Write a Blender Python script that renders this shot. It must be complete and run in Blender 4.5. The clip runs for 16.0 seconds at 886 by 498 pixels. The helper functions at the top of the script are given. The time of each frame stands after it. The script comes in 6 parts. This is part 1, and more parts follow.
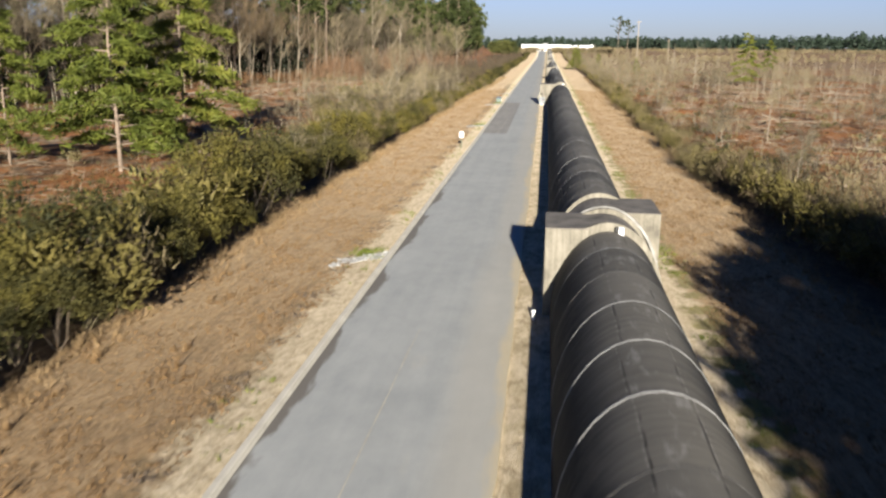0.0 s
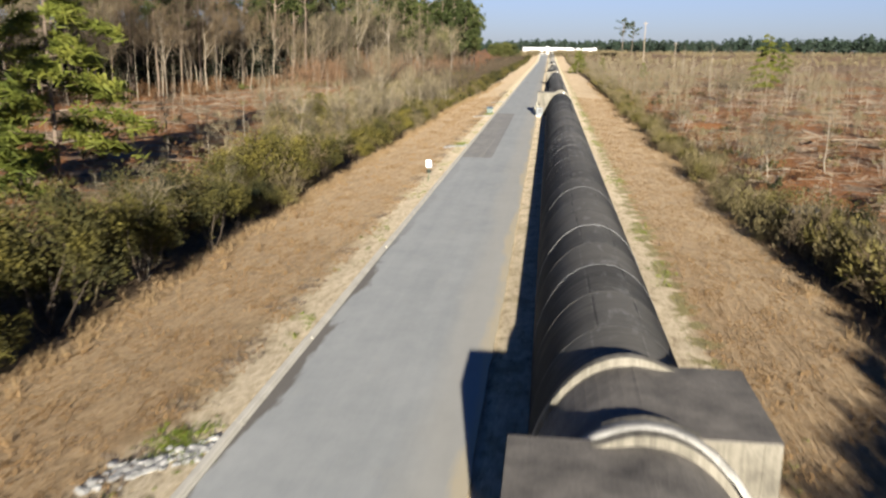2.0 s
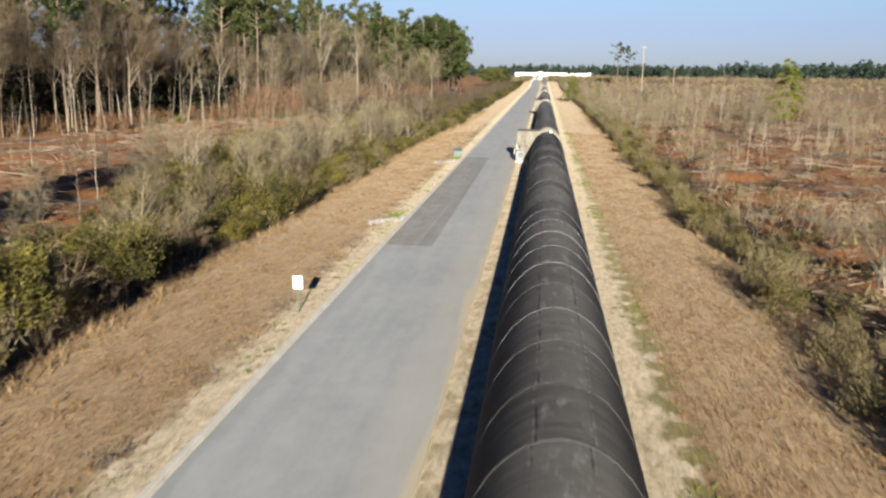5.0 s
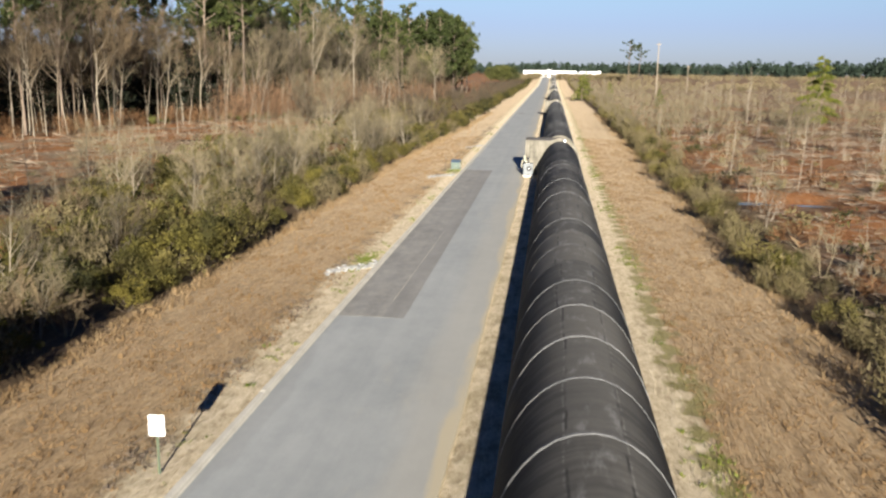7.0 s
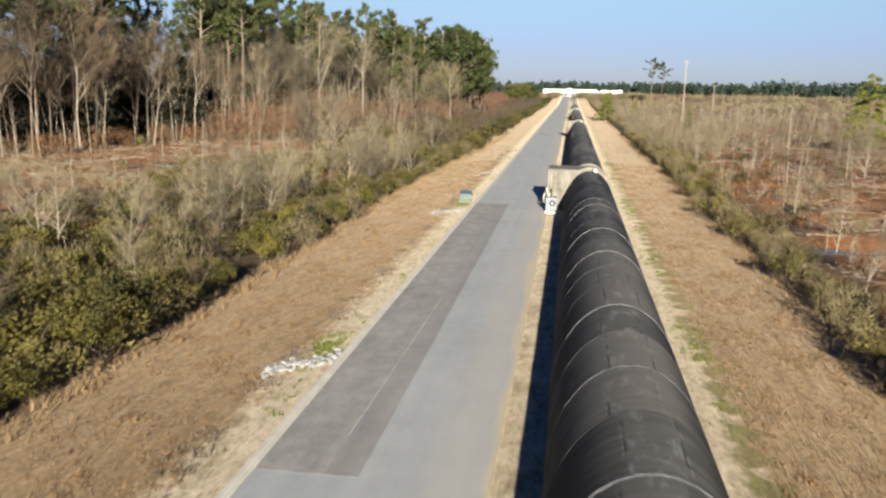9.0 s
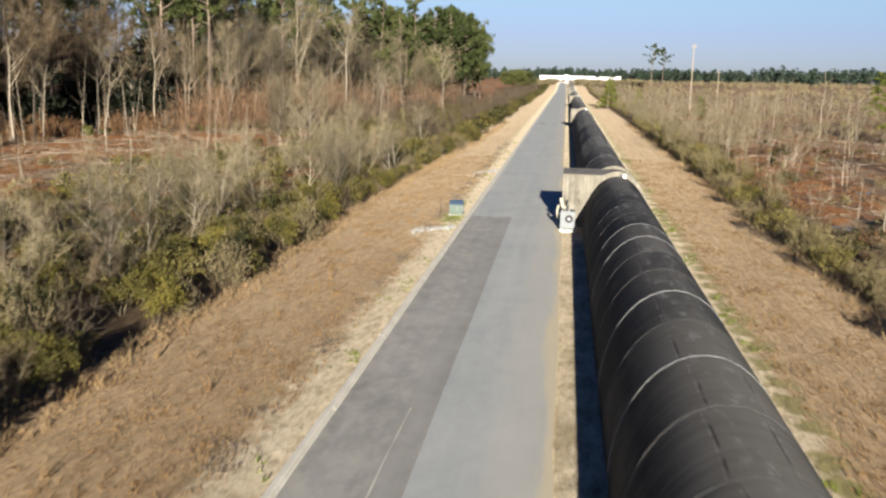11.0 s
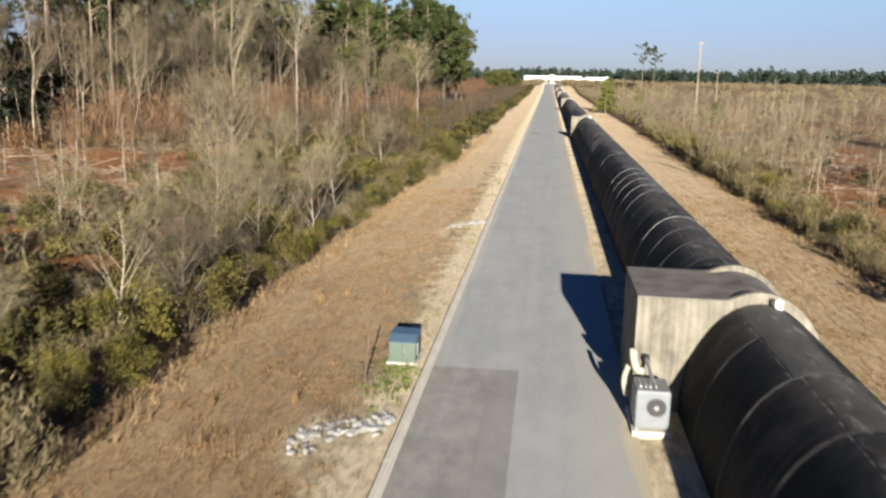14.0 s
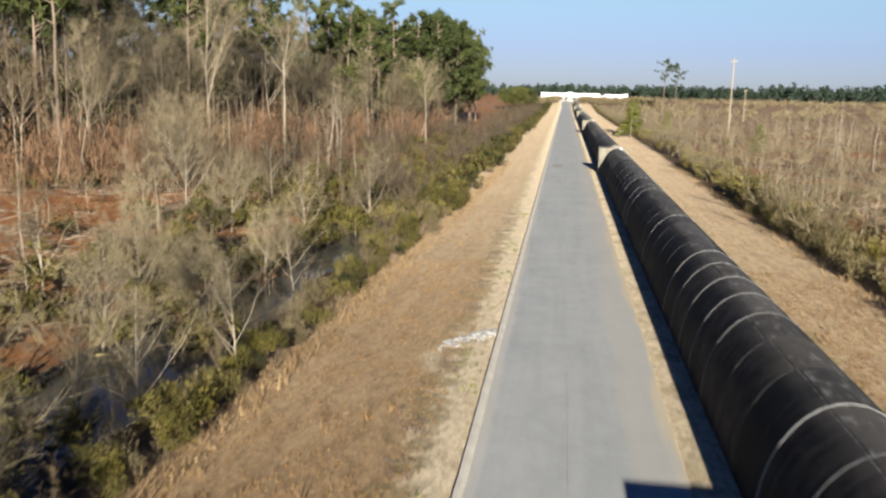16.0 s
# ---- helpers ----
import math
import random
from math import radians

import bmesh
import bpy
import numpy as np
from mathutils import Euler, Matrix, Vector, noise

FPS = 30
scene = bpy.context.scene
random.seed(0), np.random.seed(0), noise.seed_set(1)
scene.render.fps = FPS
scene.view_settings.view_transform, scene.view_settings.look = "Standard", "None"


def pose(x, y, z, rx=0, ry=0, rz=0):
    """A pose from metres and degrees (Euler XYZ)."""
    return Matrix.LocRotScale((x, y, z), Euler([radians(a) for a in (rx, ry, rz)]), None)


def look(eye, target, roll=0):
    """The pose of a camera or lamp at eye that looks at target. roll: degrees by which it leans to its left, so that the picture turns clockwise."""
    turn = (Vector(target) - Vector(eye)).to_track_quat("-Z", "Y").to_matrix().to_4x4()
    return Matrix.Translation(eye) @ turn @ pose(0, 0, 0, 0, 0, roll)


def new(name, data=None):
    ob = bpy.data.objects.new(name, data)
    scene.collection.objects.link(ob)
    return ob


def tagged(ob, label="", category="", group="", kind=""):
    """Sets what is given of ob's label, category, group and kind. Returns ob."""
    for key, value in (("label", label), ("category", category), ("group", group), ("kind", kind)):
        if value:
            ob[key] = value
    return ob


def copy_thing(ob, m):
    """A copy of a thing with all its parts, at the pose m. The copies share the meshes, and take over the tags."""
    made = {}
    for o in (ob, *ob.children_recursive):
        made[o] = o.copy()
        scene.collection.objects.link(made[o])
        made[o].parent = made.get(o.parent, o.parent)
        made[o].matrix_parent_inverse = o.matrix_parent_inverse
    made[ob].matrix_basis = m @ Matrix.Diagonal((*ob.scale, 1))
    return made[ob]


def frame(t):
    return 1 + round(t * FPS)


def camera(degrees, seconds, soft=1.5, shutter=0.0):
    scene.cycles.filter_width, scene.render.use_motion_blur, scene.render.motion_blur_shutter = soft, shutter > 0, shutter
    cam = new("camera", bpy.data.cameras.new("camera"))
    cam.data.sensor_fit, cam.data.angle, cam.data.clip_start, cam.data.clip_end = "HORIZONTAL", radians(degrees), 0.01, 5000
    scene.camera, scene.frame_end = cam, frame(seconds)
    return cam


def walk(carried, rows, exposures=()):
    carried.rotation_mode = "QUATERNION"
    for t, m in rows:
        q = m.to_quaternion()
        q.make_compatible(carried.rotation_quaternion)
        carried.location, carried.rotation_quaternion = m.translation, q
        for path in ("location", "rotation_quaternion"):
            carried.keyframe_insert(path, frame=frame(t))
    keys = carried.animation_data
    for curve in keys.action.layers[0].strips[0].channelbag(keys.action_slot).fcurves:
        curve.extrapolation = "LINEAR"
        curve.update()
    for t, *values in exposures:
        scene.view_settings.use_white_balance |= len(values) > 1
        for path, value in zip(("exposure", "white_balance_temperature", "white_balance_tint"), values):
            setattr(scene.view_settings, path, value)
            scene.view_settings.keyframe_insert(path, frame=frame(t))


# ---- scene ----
cam = camera(55.2, 16.0, 2.4, 0.5)
ROWS = [
    (0, 0.063, -1.408, 8.701, 76.365, -0.538, 6.8),
    (0.5, 0.275, 2.954, 8.542, 76.891, -0.439, 6.973),
    (1, 0.424, 7.379, 8.459, 77.293, -0.411, 7.048),
    (1.5, 0.5, 11.94, 8.514, 77.058, -0.503, 7.005),
    (2, 0.646, 16.572, 8.573, 76.559, -0.544, 6.99),
    (2.5, 0.931, 20.996, 8.661, 76.357, -0.466, 7.035),
    (3, 1.248, 25.253, 8.693, 76.584, -0.401, 6.942),
    (3.5, 1.577, 29.677, 8.706, 77.037, -0.439, 6.776),
    (4, 1.952, 33.874, 8.699, 77.533, -0.55, 6.69),
    (6.5, 1.37, 52.14, 8.84, 78.351, -0.802, 6.823),
    (7, 1.355, 54.805, 8.828, 77.99, -0.765, 7.202),
    (7.5, 1.325, 57.433, 8.804, 78.071, -0.824, 7.86),
    (8, 1.235, 60.244, 8.77, 78.502, -0.87, 8.359),
    (8.5, 0.998, 63.327, 8.699, 78.972, -0.965, 8.509),
    (9, 0.721, 66.582, 8.625, 79.169, -1.037, 8.505),
    (11.5, -1.184, 84.953, 8.182, 78.217, -1.127, 8.052),
    (12, -1.646, 89.666, 8.1, 78.505, -1.19, 7.876),
    (12.5, -2.108, 94.405, 8.03, 78.682, -1.306, 7.532),
    (13, -2.497, 98.87, 7.984, 78.681, -1.362, 7.118),
    (13.5, -2.82, 103.087, 8.046, 78.502, -1.268, 6.864),
    (14, -3.124, 107.404, 8.226, 78.33, -1.248, 7.012),
    (14.5, -3.399, 111.436, 8.452, 78.268, -1.246, 7.305),
    (15, -3.703, 115.54, 8.657, 78.402, -1.242, 7.546),
    (15.5, -3.918, 119.314, 8.983, 78.698, -1.219, 7.799),
    (16, -4.128, 123.227, 9.33, 79.31, -1.28, 8.087),
]
walk(cam, [(t, pose(*place)) for t, *place in ROWS])

# ---- world, sun, exposure ----
SUN_AZ, SUN_EL = 7.8, 14.2
world = bpy.data.worlds.new("sky")
scene.world = world
world.use_nodes = True
wn = world.node_tree.nodes
wl = world.node_tree.links
sky = wn.new("ShaderNodeTexSky")
sky.sky_type = "NISHITA"
sky.sun_disc = False
sky.sun_elevation = radians(SUN_EL)
sky.sun_rotation = radians(180 - SUN_AZ)
sky.altitude = 1200
sky.air_density, sky.dust_density, sky.ozone_density = 1.0, 0.3, 3.0
bg = wn["Background"]
bg.inputs["Strength"].default_value = 0.0292
tint = wn.new("ShaderNodeMix")
tint.data_type, tint.blend_type = "RGBA", "MULTIPLY"
tint.inputs[0].default_value = 1.0
up = wn.new("ShaderNodeSeparateXYZ")
wl.new(wn.new("ShaderNodeTexCoord").outputs["Generated"], up.inputs[0])
cast = wn.new("ShaderNodeValToRGB")
stops = cast.color_ramp.elements
stops[0].position, stops[0].color = 0.0, (0.68, 0.75, 1.20, 1)
stops[1].position, stops[1].color = 0.45, (0.22, 0.39, 0.76, 1)
for height, colour in ((0.05, (0.97, 0.91, 1.28)), (0.10, (1.34, 1.24, 1.29)), (0.16, (1.15, 1.15, 1.25)), (0.28, (0.48, 0.66, 1.05))):
    stops.new(height).color = (*colour, 1)
wl.new(up.outputs["Z"], cast.inputs["Fac"])
wl.new(cast.outputs["Color"], tint.inputs[7])
wl.new(sky.outputs["Color"], tint.inputs[6])
wl.new(tint.outputs[2], bg.inputs["Color"])
sun_data = bpy.data.lights.new("sun", "SUN")
sun_data.energy, sun_data.angle, sun_data.color = 5.0, radians(0.55), (1.0, 0.925, 0.80)
sun = new("sun", sun_data)
_ce, _se = math.cos(radians(SUN_EL)), math.sin(radians(SUN_EL))
SUN_WAY = Vector((-_ce * math.sin(radians(SUN_AZ)), _ce * math.cos(radians(SUN_AZ)), -_se))
sun.matrix_world = look((60, -120, 60), Vector((60, -120, 60)) + SUN_WAY * 10)
scene.view_settings.exposure = 1.55

# ---- materials ----


def nodes_of(name):
    m = bpy.data.materials.new(name)
    m.use_nodes = True
    t = m.node_tree
    return m, t.nodes, t.links, t.nodes["Principled BSDF"]


def ramp(n, l, fac, stops):
    r = n.new("ShaderNodeValToRGB")
    e = r.color_ramp.elements
    e[0].position, e[0].color = stops[0][0], (*stops[0][1], 1)
    e[1].position, e[1].color = stops[-1][0], (*stops[-1][1], 1)
    for p, c in stops[1:-1]:
        k = e.new(p)
        k.color = (*c, 1)
    l.new(fac, r.inputs["Fac"])
    return r.outputs["Color"]


def noise_of(n, l, vec, scale, detail=5.0, rough=0.6, distort=0.0):
    t = n.new("ShaderNodeTexNoise")
    t.inputs["Scale"].default_value = scale
    t.inputs["Detail"].default_value = detail
    t.inputs["Roughness"].default_value = rough
    t.inputs["Distortion"].default_value = distort
    if vec is not None:
        l.new(vec, t.inputs["Vector"])
    return t.outputs["Fac"]


def mapped(n, l, vec, scale):
    m = n.new("ShaderNodeMapping")
    m.inputs["Scale"].default_value = scale
    l.new(vec, m.inputs["Vector"])
    return m.outputs["Vector"]


def mixed(n, l, fac, a, b, mode="MIX"):
    m = n.new("ShaderNodeMix")
    m.data_type, m.blend_type = "RGBA", mode
    for sock, v in ((m.inputs[0], fac), (m.inputs[6], a), (m.inputs[7], b)):
        if isinstance(v, (int, float)):
            sock.default_value = v
        elif isinstance(v, tuple):
            sock.default_value = (*v, 1)
        else:
            l.new(v, sock)
    return m.outputs[2]


def calc(n, l, op, a, b=0.0, c=0.0, clamp=False):
    m = n.new("ShaderNodeMath")
    m.operation, m.use_clamp = op, clamp
    for sock, v in zip(m.inputs, (a, b, c)):
        if isinstance(v, (int, float)):
            sock.default_value = v
        else:
            l.new(v, sock)
    return m.outputs[0]


def step(n, l, v, lo, hi):
    m = n.new("ShaderNodeMapRange")
    m.interpolation_type = "SMOOTHSTEP"
    m.inputs["From Min"].default_value, m.inputs["From Max"].default_value = lo, hi
    l.new(v, m.inputs["Value"])
    return m.outputs["Result"]


def bumped(n, l, bsdf, height, strength, distance=0.02):
    b = n.new("ShaderNodeBump")
    b.inputs["Strength"].default_value, b.inputs["Distance"].default_value = strength, distance
    l.new(height, b.inputs["Height"])
    l.new(b.outputs["Normal"], bsdf.inputs["Normal"])


def plain(name, dark, light, scale=4.0, fine=40.0, rough=0.8, metal=0.0, bump=0.3, vary=0.0, stretch=(1, 1, 1)):
    """A surface between two colours: broad stains, fine grain, some relief."""
    m, n, l, b = nodes_of(name)
    co = mapped(n, l, n.new("ShaderNodeTexCoord").outputs["Object"], stretch)
    a = noise_of(n, l, co, scale)
    f = noise_of(n, l, co, fine, 3)
    v = calc(n, l, "ADD", calc(n, l, "MULTIPLY", a, 0.65), calc(n, l, "MULTIPLY", f, 0.35))
    if vary:
        v = calc(n, l, "ADD", v, calc(n, l, "MULTIPLY_ADD", n.new("ShaderNodeObjectInfo").outputs["Random"], vary, -vary / 2))
    l.new(ramp(n, l, v, [(0.32, dark), (0.68, light)]), b.inputs["Base Color"])
    b.inputs["Roughness"].default_value, b.inputs["Metallic"].default_value = rough, metal
    if bump:
        bumped(n, l, b, f, bump, 0.01)
    return m


def leafy(name, stops, through_light=0.22, rough=0.55, speckle=0.18):
    """Foliage: each leaf its own tint, some light passing through."""
    m, n, l, b = nodes_of(name)
    geo = n.new("ShaderNodeNewGeometry")
    drift = step(n, l, noise_of(n, l, geo.outputs["Position"], 0.8, 3, 0.6), 0.34, 0.66)
    own = n.new("ShaderNodeObjectInfo").outputs["Random"]
    v = calc(n, l, "ADD", calc(n, l, "MULTIPLY", geo.outputs["Random Per Island"], speckle), calc(n, l, "MULTIPLY", drift, 0.40))
    v = calc(n, l, "ADD", v, calc(n, l, "MULTIPLY", own, 0.42))
    c = ramp(n, l, v, stops)
    l.new(c, b.inputs["Base Color"])
    b.inputs["Roughness"].default_value = rough
    if "Specular IOR Level" in b.inputs:
        b.inputs["Specular IOR Level"].default_value = 0.12
    t = n.new("ShaderNodeBsdfTranslucent")
    l.new(c, t.inputs["Color"])
    x = n.new("ShaderNodeMixShader")
    x.inputs[0].default_value = through_light
    l.new(b.outputs[0], x.inputs[1])
    l.new(t.outputs[0], x.inputs[2])
    l.new(x.outputs[0], n["Material Output"].inputs["Surface"])
    return m


M_EVERGREEN = leafy("evergreen_leaf", [(0.08, (0.016, 0.020, 0.011)), (0.35, (0.048, 0.045, 0.016)), (0.62, (0.092, 0.081, 0.020)), (0.95, (0.165, 0.135, 0.030))], 0.10, 0.85, 0.10)
M_OLIVE = leafy("dull_leaf", [(0.05, (0.034, 0.029, 0.011)), (0.5, (0.100, 0.086, 0.027)), (1.0, (0.19, 0.157, 0.056))], 0.12)
M_PALELEAF = leafy("feathery_leaf", [(0.0, (0.062, 0.051, 0.024)), (0.5, (0.142, 0.118, 0.056)), (1.0, (0.235, 0.19, 0.10))], 0.2)
M_HAZELEAF = leafy("grey_tan_spray", [(0.0, (0.066, 0.053, 0.030)), (0.5, (0.150, 0.122, 0.069)), (1.0, (0.25, 0.205, 0.122))], 0.2, 0.8)
M_PINE = leafy("pine_needle", [(0.05, (0.020, 0.030, 0.012)), (0.5, (0.055, 0.070, 0.023)), (1.0, (0.120, 0.125, 0.040))], 0.25)
M_OAKLEAF = leafy("evergreen_oak_leaf", [(0.05, (0.028, 0.036, 0.013)), (0.5, (0.072, 0.080, 0.025)), (1.0, (0.140, 0.135, 0.045))], 0.2)
M_YOUNGPINE = leafy("young_pine_needle", [(0.05, (0.055, 0.072, 0.016)), (0.5, (0.120, 0.138, 0.026)), (1.0, (0.21, 0.205, 0.042))], 0.3)
M_GREEN = leafy("green_weed", [(0.05, (0.05, 0.070, 0.012)), (0.5, (0.115, 0.145, 0.024)), (1.0, (0.23, 0.24, 0.055))])
# Shade inside the wood put into near-black leaves
M_WOODSHADE = leafy("dark_understorey_leaf", [(0.05, (0.008, 0.010, 0.007)), (0.5, (0.016, 0.019, 0.011)), (1.0, (0.034, 0.036, 0.019))], 0.1)
# Bluish haze of distance put into a dark, greyed needle colour
M_FARPINE = leafy("far_pine_needle", [(0.05, (0.012, 0.022, 0.016)), (0.5, (0.024, 0.037, 0.026)), (1.0, (0.046, 0.060, 0.040))], 0.1)
M_DRYGRASS = leafy("dry_grass_blade", [(0.0, (0.135, 0.081, 0.037)), (0.5, (0.216, 0.137, 0.066)), (1.0, (0.31, 0.21, 0.108))], 0.2, 0.8)
M_RUSTGRASS = leafy("rust_grass_blade", [(0.0, (0.19, 0.130, 0.068)), (0.5, (0.30, 0.212, 0.115)), (1.0, (0.43, 0.32, 0.185))], 0.25, 0.8)
M_DEADLEAF = leafy("dead_leaf", [(0.0, (0.065, 0.034, 0.018)), (0.5, (0.145, 0.078, 0.038)), (1.0, (0.24, 0.15, 0.082))], 0.2, 0.8)
M_BARK = plain("pale_bark", (0.048, 0.039, 0.029), (0.29, 0.248, 0.187), 1.5, 22, 0.9, bump=0.5, vary=0.7, stretch=(1, 1, 0.25))
M_TWIG = plain("bare_twig", (0.046, 0.033, 0.019), (0.150, 0.108, 0.060), 0.7, 9, 0.9, bump=0.0, vary=0.45)
M_GREYTWIG = plain("grey_twig", (0.060, 0.049, 0.029), (0.20, 0.163, 0.098), 0.7, 9, 0.9, bump=0.0, vary=0.45)
# Shade among stems put into a darker bark; also the dark stake and weeds
M_DARKBARK = plain("shaded_bark", (0.035, 0.026, 0.018), (0.13, 0.10, 0.072), 1.5, 22, 0.9, bump=0.4, vary=0.5, stretch=(1, 1, 0.25))
M_DULLBARK = plain("dull_bark", (0.040, 0.030, 0.022), (0.165, 0.130, 0.092), 1.5, 22, 0.9, bump=0.4, vary=0.6, stretch=(1, 1, 0.25))
M_REDTWIG = plain("reddish_twig", (0.075, 0.042, 0.023), (0.25, 0.148, 0.080), 0.5, 7, 0.9, bump=0.0, vary=0.4)
M_PALESTEM = plain("bleached_stem", (0.10, 0.083, 0.062), (0.32, 0.275, 0.212), 0.3, 5, 0.9, bump=0.0)
M_PINEBARK = plain("pine_bark", (0.085, 0.063, 0.048), (0.24, 0.185, 0.14), 2.0, 16, 0.95, bump=0.6, vary=0.2, stretch=(1, 1, 0.3))
M_SLASH = plain("slash_wood", (0.095, 0.068, 0.046), (0.42, 0.33, 0.235), 0.35, 6, 0.9, bump=0.3)
M_STONE = plain("rubble_stone", (0.20, 0.20, 0.19), (0.42, 0.415, 0.40), 3, 30, 0.9, bump=0.4, vary=0.25)
M_BAND = plain("pale_joint_mortar", (0.085, 0.087, 0.09), (0.29, 0.29, 0.285), 1.6, 18, 0.85, bump=0.4, vary=0.3)
M_THINBAND = plain("stained_joint_mortar", (0.035, 0.034, 0.032), (0.125, 0.119, 0.110), 1.3, 14, 0.85, bump=0.4, vary=0.3)
M_WHITE = plain("white_sign_paint", (0.74, 0.75, 0.76), (0.86, 0.86, 0.86), 3, 30, 0.45, bump=0.02)
M_ACWHITE = plain("white_casing", (0.11, 0.125, 0.137), (0.185, 0.20, 0.21), 2, 20, 0.5, bump=0.05)
M_ACBLACK = plain("black_grille", (0.01, 0.01, 0.012), (0.03, 0.03, 0.03), 6, 40, 0.6, bump=0.1)
M_METAL = plain("galvanised_metal", (0.35, 0.36, 0.37), (0.6, 0.6, 0.6), 5, 40, 0.35, 0.9, 0.05)
M_CREAM = plain("cream_duct", (0.25, 0.235, 0.18), (0.38, 0.36, 0.285), 3, 20, 0.6, bump=0.05)
M_SIGNPOST = plain("green_post_paint", (0.03, 0.05, 0.03), (0.09, 0.12, 0.07), 5, 40, 0.6, bump=0.1)
M_CABGREEN = plain("green_cabinet_paint", (0.050, 0.078, 0.060), (0.085, 0.118, 0.092), 1.6, 25, 0.5, bump=0.05)
# The sky's reflection on the lid is put into this blue
M_CABBLUE = plain("bluish_lid_paint", (0.050, 0.088, 0.135), (0.085, 0.135, 0.19), 1.6, 25, 0.3, bump=0.05)
M_POLE = plain("weathered_pole_wood", (0.17, 0.14, 0.105), (0.36, 0.30, 0.23), 1.0, 12, 0.9, bump=0.3, stretch=(1, 1, 0.15))
M_BUILD = plain("white_metal_cladding", (0.46, 0.47, 0.49), (0.56, 0.57, 0.58), 0.2, 3, 0.5, bump=0.0)
M_BUILDGREY = plain("grey_door_metal", (0.40, 0.42, 0.44), (0.52, 0.53, 0.54), 0.4, 4, 0.5, bump=0.0)
M_ROOFMETAL = plain("pale_roof_metal", (0.42, 0.44, 0.46), (0.52, 0.54, 0.55), 0.3, 4, 0.45, bump=0.0)


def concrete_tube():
    """Weathered dark concrete with streaks that run round the arch; its crown is painted paler, as if lit."""
    m, n, l, b = nodes_of("weathered_tube_concrete")
    co = n.new("ShaderNodeTexCoord").outputs["Object"]
    geo = n.new("ShaderNodeNewGeometry").outputs["Position"]
    rnd = n.new("ShaderNodeObjectInfo").outputs["Random"]
    broad = noise_of(n, l, geo, 0.8, 6, 0.65)
    streak = noise_of(n, l, mapped(n, l, geo, (0.35, 5.0, 0.35)), 1.6, 4, 0.6)
    fine = noise_of(n, l, geo, 24, 4, 0.7)
    sep = n.new("ShaderNodeSeparateXYZ")
    l.new(co, sep.inputs[0])
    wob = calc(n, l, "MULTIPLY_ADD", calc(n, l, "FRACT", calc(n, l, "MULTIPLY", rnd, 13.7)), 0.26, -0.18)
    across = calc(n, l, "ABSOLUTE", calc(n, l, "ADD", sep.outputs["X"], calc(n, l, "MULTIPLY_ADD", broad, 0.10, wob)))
    # Light on the upper arch put into the colour: crown paler than flanks
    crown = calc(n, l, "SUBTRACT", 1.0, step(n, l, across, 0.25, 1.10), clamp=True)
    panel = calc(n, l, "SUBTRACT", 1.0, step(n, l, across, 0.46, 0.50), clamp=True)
    line = calc(n, l, "ABSOLUTE", calc(n, l, "SUBTRACT", across, 0.48))
    groove = calc(n, l, "SUBTRACT", 1.0, step(n, l, line, 0.012, 0.035), clamp=True)
    lime = calc(n, l, "SUBTRACT", 1.0, step(n, l, calc(n, l, "ABSOLUTE", calc(n, l, "SUBTRACT", across, 0.525)), 0.006, 0.03), clamp=True)
    v = calc(n, l, "ADD", calc(n, l, "MULTIPLY", broad, 0.5), calc(n, l, "MULTIPLY", streak, 0.32))
    v = calc(n, l, "ADD", v, calc(n, l, "MULTIPLY", fine, 0.18))
    v = calc(n, l, "ADD", v, calc(n, l, "MULTIPLY_ADD", rnd, 0.14, -0.07))
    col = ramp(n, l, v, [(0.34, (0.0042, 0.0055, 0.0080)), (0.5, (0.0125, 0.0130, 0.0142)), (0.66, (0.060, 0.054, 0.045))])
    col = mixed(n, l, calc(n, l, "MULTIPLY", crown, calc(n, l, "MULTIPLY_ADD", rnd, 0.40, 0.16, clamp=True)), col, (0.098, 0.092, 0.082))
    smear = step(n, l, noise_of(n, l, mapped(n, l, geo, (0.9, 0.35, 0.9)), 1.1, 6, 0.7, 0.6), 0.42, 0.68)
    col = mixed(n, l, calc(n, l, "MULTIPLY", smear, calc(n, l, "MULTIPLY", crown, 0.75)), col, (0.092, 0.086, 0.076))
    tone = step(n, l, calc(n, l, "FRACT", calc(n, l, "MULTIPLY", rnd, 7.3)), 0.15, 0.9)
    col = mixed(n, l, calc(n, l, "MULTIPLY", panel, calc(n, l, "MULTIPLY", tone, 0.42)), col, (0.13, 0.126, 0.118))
    along = n.new("ShaderNodeSeparateXYZ")
    l.new(geo, along.inputs[0])
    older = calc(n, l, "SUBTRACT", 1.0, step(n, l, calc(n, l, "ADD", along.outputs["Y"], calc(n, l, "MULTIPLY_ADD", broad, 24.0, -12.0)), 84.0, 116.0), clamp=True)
    # Wear of the older stretch, masked to paint light onto the crown
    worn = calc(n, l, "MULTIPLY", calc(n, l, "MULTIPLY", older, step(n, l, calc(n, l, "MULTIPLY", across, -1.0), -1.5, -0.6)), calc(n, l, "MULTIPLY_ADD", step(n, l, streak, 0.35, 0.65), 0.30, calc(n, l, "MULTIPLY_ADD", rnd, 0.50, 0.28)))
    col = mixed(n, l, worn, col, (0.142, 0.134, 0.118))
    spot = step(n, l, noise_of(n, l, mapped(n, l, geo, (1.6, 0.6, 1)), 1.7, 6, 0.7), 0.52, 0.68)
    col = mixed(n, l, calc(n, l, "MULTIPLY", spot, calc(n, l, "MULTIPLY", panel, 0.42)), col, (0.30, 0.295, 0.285))
